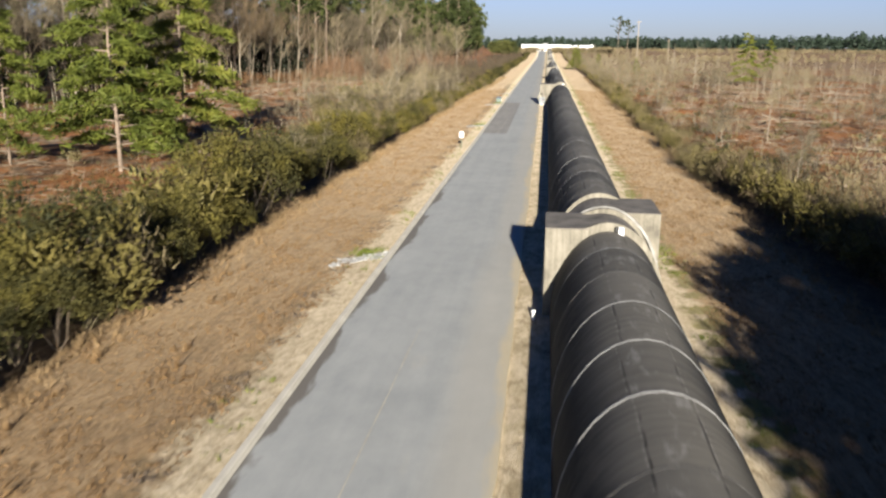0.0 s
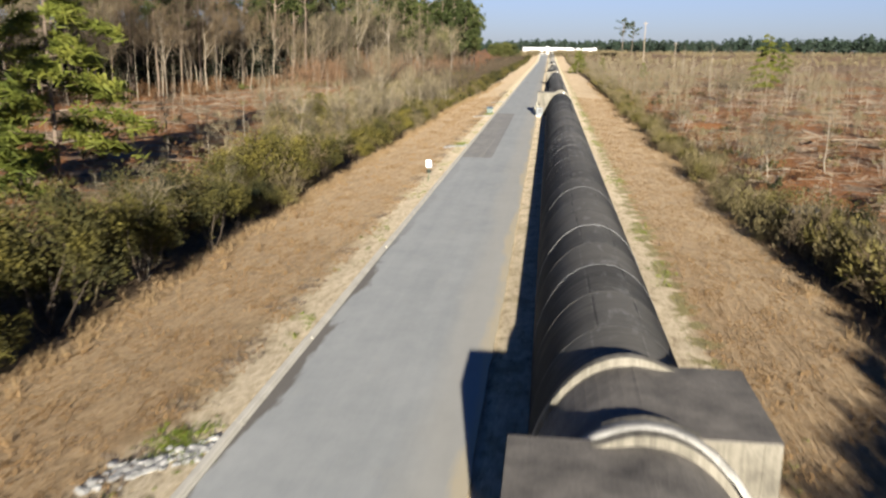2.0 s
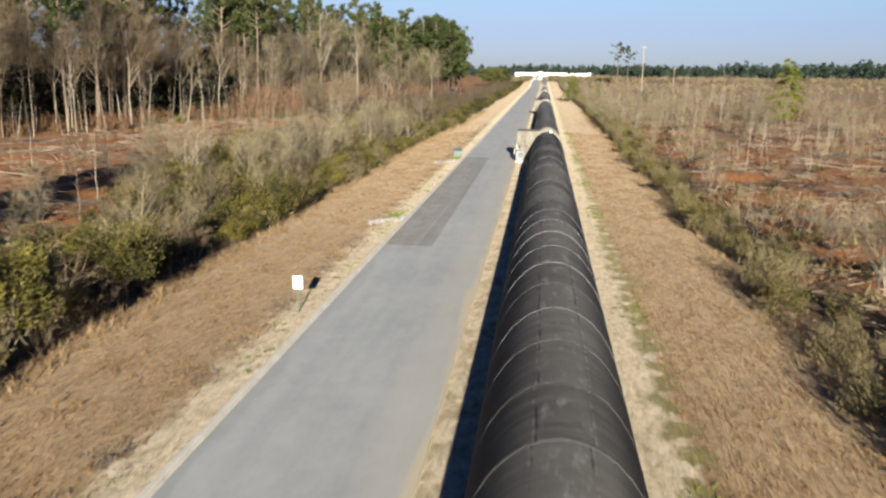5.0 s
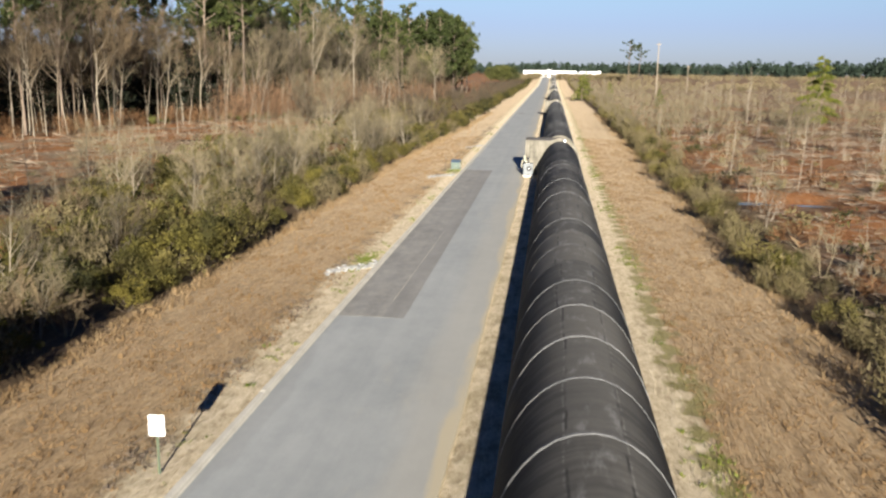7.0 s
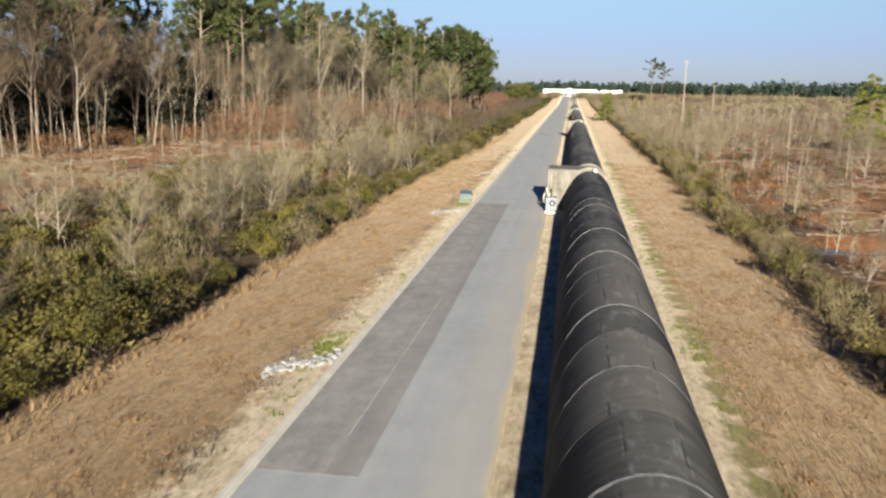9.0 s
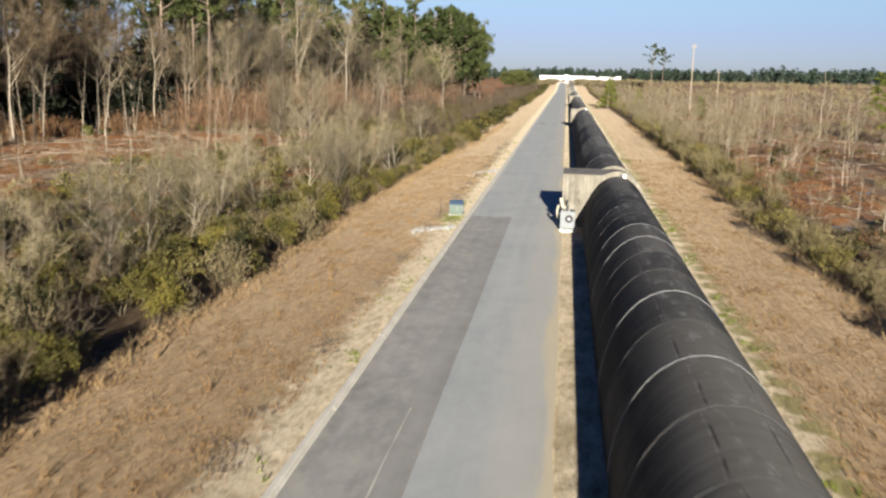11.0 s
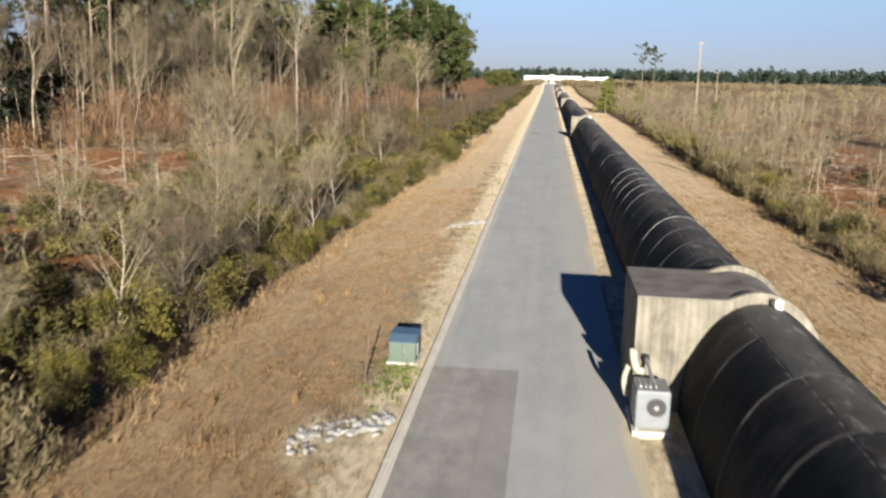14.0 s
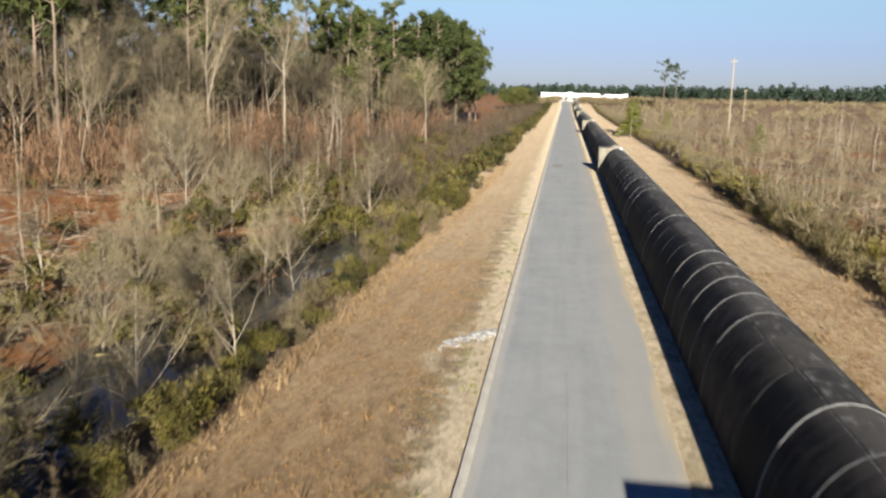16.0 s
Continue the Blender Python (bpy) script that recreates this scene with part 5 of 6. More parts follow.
# pale small trees standing in the hedge and the ditch
for xx, yy, s in ((-15.1, 150.5, 0.72), (-17.0, 147.0, 0.85), (-18, 145.0, 0.95), (-21.6, 153.0, 0.8), (-17.3, 163.8, 0.8), (-16.4, 138.8, 0.75), (-20, 126.0, 0.85), (-14.9, 47.5, 0.75), (-15.6, 57.5, 0.6), (-15.3, 80.0, 0.55), (-17, 65.2, 0.8), (-18, 105.4, 0.75), (-17.5, 89.6, 0.7), (-19.5, 113.0, 0.85), (-18.6, 120.0, 0.7), (-17.0, 133.0, 0.9)):
    plant(SMALLTREES[int(yy) % 5], xx, yy, s)
for k in range(50):
    yy = 72 + 142 * RNG.random()
    xx = -18 - 14 * RNG.random() ** 1.3
    if not wet_ditch(xx, yy):
        plant(some(SMALLTREES), xx, yy, 0.4 + 0.5 * RNG.random())
SPREADING = kind_of_plant("spreading_tree", bare_tree(171, 8.2, 0.10, 26, 7, 24, 0.07, 0.46, 0.02, 0.9), (M_PALESTEM, M_GREYTWIG), "pale leafless tree branching widely from near the ground", "tree", "small bare trees in the brush")
plant(SPREADING, -32.1, 183.5, 1.0, 30)
plant(SPREADING, -25.5, 176.0, 0.6, 110)
plant(SPREADING, -22.6, 158.0, 0.55, 10)
plant(SPREADING, -18.6, 155.4, 0.5, 300)
plant(SPREADING, -19.6, 165.8, 0.5, 70)
plant(SPREADING, -15.4, 134.7, 0.52, 200)
plant(SPREADING, -40.5, 199.0, 0.9, 250)

# young pines beyond the hedge
plant(FULL[0], -29.6, 55.2, 1.08, 20)
plant(FULL[1], -28.9, 65.0, 1.12, 140)
plant(FULL[1], -38.5, 56.0, 0.8, 200)
plant(YOUNG[0], -37.0, 69.0, 0.6, 100)
for xx, yy, s in ((10.2, 312.0, 0.55), (10.9, 318.3, 0.62), (11.2, 325.0, 0.5), (76.0, 307.0, 0.8), (46.5, 206.0, 0.85), (19.4, 324.6, 0.4), (27.0, 266.8, 0.36)):
    plant(YOUNG[int(yy) % 2], xx, yy, s)

# right hedge row, low and feathery, taller where it begins
for row in range(2):
    y = 16.0 + row
    while y < 199:
        begin = 1 - float(sm(y, 38, 66))
        mid_way = float(sm(y, 60, 75)) * (1 - float(sm(y, 118, 150)))
        tall = (1.9 + 1.1 * begin - 0.65 * mid_way) * (0.55 + 0.6 * RNG.random()) * (1.0, 1.1)[row]
        gap = math.sin(y * 0.47) + 0.8 * math.sin(y * 0.19 + 1.0)
        if gap > 0.55 and begin < 0.4:
            tall *= 0.55
        x = 11.5 + 2.3 * begin + 1.9 * row + RNG.normal(0, 0.4) + (0.5 if y > 140 else 0.0)
        pick = RNG.random()
        if pick < 0.58:
            ob, high = some(PALE), 2.3
        elif pick < 0.72 - 0.08 * mid_way - 0.10 * begin:
            ob, high = some(DULL), 2.4
        elif pick < 0.80 - 0.16 * mid_way - 0.3 * begin:
            ob, high = some(BUSHES), 3.0
        elif pick < 0.88:
            ob, high = some(HAZY), 2.5
        else:
            ob, high = some(BARE), 3.0
        plant(ob, x, y, tall / high, None, 0.9 + 0.3 * RNG.random())
        y += 1.0 + tall * (0.35 + 0.25 * RNG.random()) + 0.9 * row + 0.7 * mid_way
plant(BUSHES[1], 11.3, 91.3, 0.62)
plant(BUSHES[3], 12.2, 94.0, 0.5)
plant(BUSHES[2], 13.2, 203.5, 0.95)
plant(BUSHES[0], 14.6, 206.0, 0.85)
for k in range(26):
    yy = 27 + 1.15 * k
    plant(PALE[k % 4] if k % 3 else HAZY[k % 4], 13.7 - 0.035 * k + 0.9 * (k % 3) + RNG.normal(0, 0.3), yy, 0.70 + 0.40 * RNG.random() - 0.008 * k)
for k in range(16):
    yy = 56 + 5.6 * k + RNG.normal(0, 1.2)
    plant(some(DULL) if k % 2 else some(PALE), 11.2 + RNG.normal(0, 0.25), yy, 0.55 + 0.35 * RNG.random())
for k in range(11):
    plant(DULL[k % 4], 12.7 + 0.5 * (k % 2) + RNG.normal(0, 0.2), 33 + 2.3 * k, 1.0 + 0.25 * RNG.random())
# a stand of taller evergreens beside the start of the way, whose shade falls on the verge
for k in range(19):
    plant(ROUND[k % 3], 13.3 + 0.9 * (k % 2) + RNG.normal(0, 0.3), -48 + 3.1 * k, (0.60 if k < 14 else 0.48) + 0.12 * RNG.random())
    plant(ROUND[(k + 1) % 3], 17.5 + RNG.normal(0, 0.7), -46 + 3.2 * k, 0.56 + 0.10 * RNG.random())
for xx, yy, s in ((15.6, 121.2, 0.75), (16.4, 118.0, 0.6), (30.8, 163.3, 1.0), (33.0, 165.1, 0.9), (29.0, 160.2, 0.75), (31.5, 161.0, 0.8), (14.0, 47.0, 0.8), (14.9, 49.5, 0.7), (15.3, 76.6, 0.8), (16.2, 78.0, 0.6), (28.1, 76.6, 0.95), (26.1, 96.9, 0.8), (14.3, 106.4, 0.55), (45.0, 203.4, 0.9), (48.0, 209.7, 0.8), (43.0, 206.0, 0.7)):
    plant(SMALLTREES[int(yy) % 5], xx, yy, s)


# the wood on the left
def wood_edge(y):
    """x of the front of the wood at y."""
    return float(np.interp(y, [40, 110, 142, 160, 185, 197, 222, 250, 270, 300, 440], [-66, -67, -66, -60, -55, -46, -39.5, -36, -30, -28, -27]))


for k in range(160):
    yy = 62 + 270 * ((k + RNG.random()) / 160) ** 0.9
    far = yy > 236
    depth = (16 if not far else 20) * RNG.random() ** 1.4
    plant(some(FARTREES) if far else some(TALLTREES[::2] if 142 < yy < 196 else TALLTREES[1::2]), wood_edge(yy) - depth - 0.5, yy, (0.68 if far else 0.78) + 0.5 * RNG.random(), None, 0.9 + 0.25 * RNG.random())
for k in range(58):
    yy = 66 + 250 * (k + RNG.random()) / 58
    plant(some(PINES), wood_edge(yy) - 3 - 26 * RNG.random(), yy, 0.86 + 0.30 * RNG.random())
for xx, yy, s in ((-46.3, 222.5, 0.96), (-50.0, 226.0, 1.0), (-54.0, 214.0, 0.93), (-56.5, 219.0, 0.98), (-43.5, 232.0, 0.98), (-58.7, 206.0, 0.92)):
    plant(PINES[int(yy) % 5], xx, yy, s)
# big forked pale trees that stand out
BIG = [kind_of_plant("forked_tree", bare_tree(195 + k, 19.0, 0.22, 11, 6, 16, 0.48, 0.30, 0.02, 0.9), (M_PALESTEM, M_GREYTWIG), "large pale forked leafless tree before the pines", "tree", "bare trees of the wood") for k in range(2)]
plant(BIG[0], -38.2, 225.0, 1.0, 40)
plant(BIG[1], -27.8, 270.0, 0.74, 100)
plant(BIG[0], -58.0, 199.8, 0.8, 200)
SLIM = [kind_of_plant("white_stemmed_tree", bare_tree(175 + k, 12.5, 0.125, 9, 5, 16, 0.42, 0.24, 0.03, 0.8), (M_PALESTEM, M_GREYTWIG), "slim white-stemmed leafless tree at the wood's front", "tree", "bare trees of the wood") for k in range(3)]
for xx, yy, s in ((-53.2, 194.2, 1.0), (-50.0, 198.9, 0.9), (-50.8, 198.0, 0.8), (-52.6, 198.3, 0.62), (-48.6, 199.6, 0.75), (-31.4, 220.3, 0.8), (-30.4, 222.0, 0.7), (-31.0, 287.6, 0.9), (-57.5, 180.0, 0.95), (-60.5, 172.0, 0.9), (-34.5, 236.0, 0.85), (-33.0, 248.0, 0.8)):
    plant(SLIM[int(yy) % 3], xx, yy, s)
# tall pines closing the wood's top behind the bare front
for k in range(20):
    yy = 138 + 84 * (k + RNG.random()) / 20
    plant(some(PINES), wood_edge(yy) - 5 - 15 * RNG.random(), yy, 0.98 + 0.16 * RNG.random())
# full crowns at the far end of the wood
for k in range(36):
    yy = 284 + 124 * (k + RNG.random()) / 36
    plant(FULLPINES[k % 4], wood_edge(yy) - 4 - 16 * RNG.random() - 8 * (1 - float(sm(yy, 290, 340))), yy, 0.92 + 0.22 * RNG.random())
for k in range(10):
    plant(FULLPINES[k % 4], -27.5 - 7 * RNG.random(), 296 + 5.5 * k, 1.08 + 0.14 * RNG.random())
for k in range(16):
    yy = 270 + 140 * RNG.random()
    plant(some(ROUND), wood_edge(yy) - 3 - 22 * RNG.random(), yy, 0.8 + 0.35 * RNG.random())
for k in range(14):
    yy = 205 + 75 * RNG.random()
    plant(some(ROUND), wood_edge(yy) - 9 - 20 * RNG.random(), yy, 0.6 + 0.35 * RNG.random())
# a clump further on, and the lone pair over the cut ground
for k in range(8):
    plant(ROUND[k % 3], -29 + RNG.normal(0, 4.5), 554 + RNG.normal(0, 9), 0.66 + 0.15 * RNG.random())
for xx, yy, s, turn in ((46.5, 582.6, 1.12, 10), (53.0, 586.1, 1.04, 80)):
    plant(PINES[int(turn / 10) % 4], xx, yy, s, turn)


def far_woods():
    """The tree line on the horizon."""
    b = Buf()
    rg = np.random.default_rng(5)
    for k in range(4):
        base = Buf()
        m = 44
        d = unit(rg.normal(0, 1, (m, 3)))
        leaves(base, d * [4.0, 4.0, 5.6 + k] * (0.4 + 0.6 * rg.random(m))[:, None] + [0, 0, 10.0 + 0.5 * k], d + rg.normal(0, 0.8, (m, 3)), 2.0 + 1.9 * rg.random(m), 0.75, rg)
        limb(base, [[0, 0, -1], [0, 0, 9]], [0.3, 0.2], 3)
        m = 430
        ang = rg.uniform(-0.52, 0.56, m)
        dist = rg.uniform(1050, 1500, m)
        pl = np.stack([np.sin(ang) * dist, np.cos(ang) * dist, np.full(m, 1.2)], -1)
        tall = 0.86 + 0.20 * sm(ang, 0.10, 0.20) + 0.14 * np.sin(ang * 19 + 2) * np.sin(ang * 41 + 1)
        spread(base.arrays(), pl, rg.uniform(0, 6.3, m), tall * (0.88 + 0.30 * rg.random(m) ** 1.5), b)
    tagged(new("far_woods", b.mesh("far_woods", [M_FARPINE])), "dark green line of distant woods on the horizon", "woods", kind="stuff")


far_woods()


def dry(x, y):
    """False over the puddles and just before them."""
    ok = np.ones(np.shape(x), bool)
    for px, py, pr in POOLS:
        ok &= ~((np.abs(x - px) < 2.2 * pr) & (y > py - 5 * pr) & (y < py + 2.0 * pr))
    return ok


def brush_stuff(name, label, mats, makes, places, lo, hi, seed, tall=None):
    """Many small plants joined in one mesh."""
    places = places[dry(places[:, 0], places[:, 1]) & ~wet_ditch(places[:, 0], places[:, 1]) & ~(cleared(places[:, 0], places[:, 1]) & (np.arange(len(places)) % 5 > 1))]
    rg = np.random.default_rng(seed)
    b = Buf()
    pick = rg.integers(0, len(makes), len(places))
    for k, made in enumerate(makes):
        pl = places[pick == k]
        if not len(pl):
            continue
        pts = np.stack([pl[:, 0], pl[:, 1], ground_z(pl[:, 0], pl[:, 1])], -1)
        both = Buf()
        for bb, mi in ((made[0], 0), (made[1], 1)):
            v, f3, f4, _, _ = bb.arrays()
            both.add(v, f3, f4, mi)
        spread(both.arrays(), pts, rg.uniform(0, 6.3, len(pl)), rg.uniform(lo, hi, len(pl)), b)
    return tagged(new(name, b.mesh(name, mats)), label, "brush", kind="stuff")


rg = np.random.default_rng(11)


def along_wood(count, y0, y1, front, deep, power=1.0):
    """Places along the wood's front, from front metres before it to deep metres behind."""
    ys = y0 + (y1 - y0) * rg.random(count)
    return np.stack([np.array([wood_edge(v) for v in ys]) + front - (front + deep) * rg.random(count) ** power, ys], -1)


LIGHT = [brushwood(300 + k, 3.0, 3, 10) for k in range(5)]
LOW = [bush(320 + k, 2.2, 2.7, 210, 0.40, 9, 0.5, False) for k in range(3)]
ROWS_OF = [bush(335 + k, 2.2, 2.7, 260, 0.27, 10, 0.5, False) for k in range(3)]
MID = [bush(390 + k, 2.1, 2.6, 380, 0.22, 10, 0.45, False) for k in range(4)]
TUFTS = [bush(380 + k, 0.9, 2.0, 95, 0.25, 7, 0.3, False) for k in range(4)]

# inside the wood and at its foot
brush_stuff("bare_brush", "leafless brown undergrowth inside the wood", [M_DULLBARK, M_TWIG], LIGHT, np.concatenate([along_wood(80, 188, 300, -1, 16), along_wood(70, 62, 140, -1, 20)]), 0.7, 1.9, 4)
brush_stuff("bare_brush", "reddish bare thicket inside the wood", [M_REDTWIG, M_REDTWIG], [brushwood(305 + k, 5.0, 5, 9) for k in range(4)], along_wood(120, 196, 300, 0, 10), 0.5, 1.4, 28)
brush_stuff("bare_thicket", "dense brown leafless thicket among the trunks", [M_TWIG, M_REDTWIG], [broom(310 + k, 6.0, 5.5, 26, 26, 0.85, 0.05) for k in range(4)], along_wood(120, 186, 300, 1.5, 9), 0.5, 1.35, 34)
brush_stuff("undergrowth", "dead-leaved undergrowth inside the wood", [M_TWIG, M_DEADLEAF], [broom(315 + k, 2.2, 3.2, 18, 18, 0.5, 0.12) for k in range(4)], along_wood(210, 62, 300, 1, 12), 0.5, 1.4, 6)
brush_stuff("palmetto", "low green fan palms at the wood's foot", [M_TWIG, M_OAKLEAF], [bush(328 + k, 1.3, 1.9, 150, 0.42, 6, 0.35, False) for k in range(2)], along_wood(34, 176, 212, 1.0, 3), 0.6, 1.1, 29)
brush_stuff("inner_wood", "leafless trees deep inside the wood", [M_DULLBARK, M_TWIG], [bare_tree(340 + k, 15.0, 0.09, 9, 4, 9, 0.32, 0.26, 0.03, 0.7) for k in range(4)], along_wood(150, 62, 330, -6, 34), 0.75, 1.2, 9)
brush_stuff("inner_wood", "dark pines behind the bare trees", [M_DARKBARK, M_PINE], [pine(360 + k, 24.0, 0.24, 0.5, 14, 5, 9, 0.17, 0.0, 1.3) for k in range(3)], along_wood(95, 60, 400, -14, 70), 0.75, 1.05, 10)
# Near-black evergreens added to darken the gaps between the trunks
brush_stuff("undergrowth", "near-black evergreens added as shade deep in the wood", [M_DARKBARK, M_WOODSHADE], LOW, along_wood(200, 128, 300, -9, 26), 1.3, 3.6, 8)
brush_stuff("inner_wood", "added near-black evergreen trees that close and darken the wood's back", [M_DARKBARK, M_WOODSHADE], [bush(395 + k, 15.0, 11.0, 420, 1.4, 14, 0.5, False) for k in range(3)], along_wood(115, 40, 410, -22, 60), 0.75, 1.15, 27)
brush_stuff("inner_wood", "added near-black evergreen trees for the shaded gaps behind the wood's front", [M_DARKBARK, M_WOODSHADE], [bush(385 + k, 14.0, 8.0, 520, 0.9, 14, 0.5, False) for k in range(3)], along_wood(44, 142, 204, -8, 20), 0.55, 0.95, 35)

# between hedge and wood
n1 = 330
yy = 190 + 430 * rg.random(n1) ** 1.5
pl = np.stack([-16.5 - np.array([min(-17 - wood_edge(v), 26) for v in yy]) * rg.random(n1) ** 1.3, yy], -1)
brush_stuff("bare_brush", "tan leafless brush beside the wood", [M_GREYTWIG, M_TWIG], LIGHT, pl, 0.9, 2.1, 1)
yy = 188 + 110 * rg.random(90)
brush_stuff("thicket", "olive-green bushes scattered beside the wood", [M_TWIG, M_EVERGREEN], MID, np.stack([-17 - 14 * rg.random(90), yy], -1), 0.5, 1.2, 36)
n5 = 150
yy = 197 + 435 * rg.random(n5) ** 1.3
pl = np.stack([np.array([verge_edge(v) for v in yy]) - 0.6 - 2.6 * rg.random(n5), yy], -1)
brush_stuff("far_hedge", "olive-brown hedge row along the far verge", [M_TWIG, M_EVERGREEN], ROWS_OF, pl[::2], 0.6, 1.3, 5)
brush_stuff("far_hedge", "dull brown hedge row along the far verge", [M_TWIG, M_OLIVE], ROWS_OF, pl[1::2], 0.6, 1.3, 30)
for tone, count, seed in ((M_EVERGREEN, 220, 21), (M_OLIVE, 200, 22), (M_PALELEAF, 60, 24)):
    yy = 70 + 140 * rg.random(count)
    xx = -17.5 - (4 + 13 * sm(yy, 84, 118)) * rg.random(count) ** 1.1
    brush_stuff("thicket", "olive-green thicket between verge and cut ground", [M_TWIG, tone], MID, np.stack([xx, yy], -1), 0.4, 1.15, seed)
yy = 22 + 190 * rg.random(200)
brush_stuff("bare_brush", "leafless saplings between hedge and wood", [M_GREYTWIG, M_GREYTWIG], LIGHT, np.stack([-18 - 30 * rg.random(200) ** 1.3, yy], -1), 0.4, 1.1, 15)
brush_stuff("bare_brush", "tan leafless growth before the wood's foot", [M_GREYTWIG, M_TWIG], LIGHT, along_wood(50, 120, 250, 14, -1), 0.4, 1.0, 25)

# the cut ground on the right
n2 = 400
pl = np.stack([12.6 + 60 * rg.random(n2) ** 2.7, 178 + 420 * rg.random(n2) ** 1.35], -1)
brush_stuff("bare_brush", "tan leafless brush over the far cut ground", [M_GREYTWIG, M_GREYTWIG], LIGHT, pl, 0.6, 1.9, 2)
pl = np.stack([14 + 60 * rg.random(170) ** 1.2, 26 + 180 * rg.random(170)], -1)
brush_stuff("bare_brush", "sparse bleached saplings on the cut ground", [M_PALESTEM, M_PALESTEM], LIGHT, pl, 0.25, 0.8, 3)
yy = 197 + 435 * rg.random(n5) ** 1.3
pl = np.stack([11.6 + 3.4 * rg.random(n5), yy], -1)
brush_stuff("far_hedge", "grey-green hedge row along the far verge", [M_TWIG, M_OLIVE], ROWS_OF, pl[::2], 0.6, 1.2, 7)
pl = np.stack([20 + 330 * rg.random(420), 480 + 420 * rg.random(420)], -1)
brush_stuff("far_brush", "pale brown brush at the far end of the cut ground", [M_GREYTWIG, M_HAZELEAF], [bush(398, 2.2, 6.0, 60, 0.9, 7, 0.3, False)], pl, 0.8, 1.6, 31)
pl = np.stack([-34 + 84 * rg.random(200), 640 + 66 * rg.random(200)], -1)
pl = pl[(pl[:, 0] < -7.5) | (pl[:, 0] > 5.2) | (pl[:, 1] > 703)]
brush_stuff("bare_brush", "brown brush before the white building", [M_TWIG, M_HAZELEAF], LOW, pl, 1.4, 2.0, 11)
# low tangle over the open ground on both sides
for tone, count, seed in ((M_DEADLEAF, 420, 12), (M_PALELEAF, 300, 13), (M_EVERGREEN, 260, 14)):
    yy = 16 + 195 * rg.random(count)
    xx = np.where(rg.random(count) < 0.5, -19 - 26 * rg.random(count) ** 1.3, 13.0 + 36 * rg.random(count) ** 1.5)
    brush_stuff("low_brush", "low tangled weeds and briars on the open ground", [M_TWIG, tone], TUFTS, np.stack([xx, yy], -1), 0.4, 1.3, seed)
for tone, count, seed in ((M_HAZELEAF, 300, 17), (M_PALELEAF, 90, 18), (M_OLIVE, 40, 19)):
    yy = 205 + 330 * rg.random(count) ** 1.3
    xx = 14 + 120 * rg.random(count) ** 1.4
    brush_stuff("low_brush", "low tangled weeds and briars on the far cut ground", [M_TWIG, tone], TUFTS, np.stack([xx, yy], -1), 0.7, 1.5, seed)


# thickets of grey brush about the cut ground
heart = np.stack([16 + 78 * rg.random(44) ** 1.2, 70 + 300 * rg.random(44)], -1)
pl = heart[rg.integers(0, 44, 280)] + rg.normal(0, 1, (280, 2)) * [2.6, 3.4]
brush_stuff("bare_brush", "grey leafless thickets about the cut ground", [M_GREYTWIG, M_GREYTWIG], LIGHT, pl[pl[:, 0] > 13.5], 0.4, 1.3, 33)


def haze(name, label, mats, x, y, seed, lo, hi, power=2.0):
    """Thin saplings, each a bare stem with a few side twigs."""
    r = np.random.default_rng(seed)
    b = Buf()
    keep = ~(cleared(x, y) & (np.arange(len(x)) % 4 > 1))
    x, y = x[keep], y[keep]
    m = len(x)
    h = lo + (hi - lo) * r.random(m) ** power
    at = np.stack([x, y, ground_z(x, y) - 0.05], -1)
    spikes(b, at, unit(r.normal(0, 0.11, (m, 3)) + [0, 0, 1]), h, 0.007 + 0.0045 * h)
    for _ in range(4):
        f = 0.25 + 0.6 * r.random(m)
        spikes(b, at + np.stack([0 * f, 0 * f, f * h], -1), unit(r.normal(0, 0.6, (m, 3)) + [0, 0, 0.9]), h * (0.2 + 0.25 * r.random(m)), 0.005 + 0.003 * h, 1)
    tagged(new(name, b.mesh(name, mats)), label, "saplings", kind="stuff")


k = 950
haze("saplings", "thin grey-brown saplings over the cut ground", [M_GREYTWIG, M_TWIG], 13.5 + 170 * rg.random(k) ** 1.5, 110 + 540 * rg.random(k) ** 0.8, 41, 0.8, 5.5)
k = 900
haze("saplings", "bleached thin standing stems over the cut ground", [M_PALESTEM, M_GREYTWIG], 14.5 + 130 * rg.random(k) ** 1.5, 120 + 330 * rg.random(k) ** 0.9, 44, 2.0, 6.5, 1.4)
k = 480
haze("saplings", "thin grey-brown saplings between hedge and wood", [M_BARK, M_GREYTWIG], -18 - 36 * rg.random(k), 24 + 190 * rg.random(k), 42, 0.6, 3.4)
k = 420
pl = along_wood(k, 62, 270, 2, 12, 1.3)
haze("slender_trees", "slender pale bare trunks along the wood's front", [M_PALESTEM, M_TWIG], pl[:, 0], pl[:, 1], 43, 3.0, 13.0, 1.2)


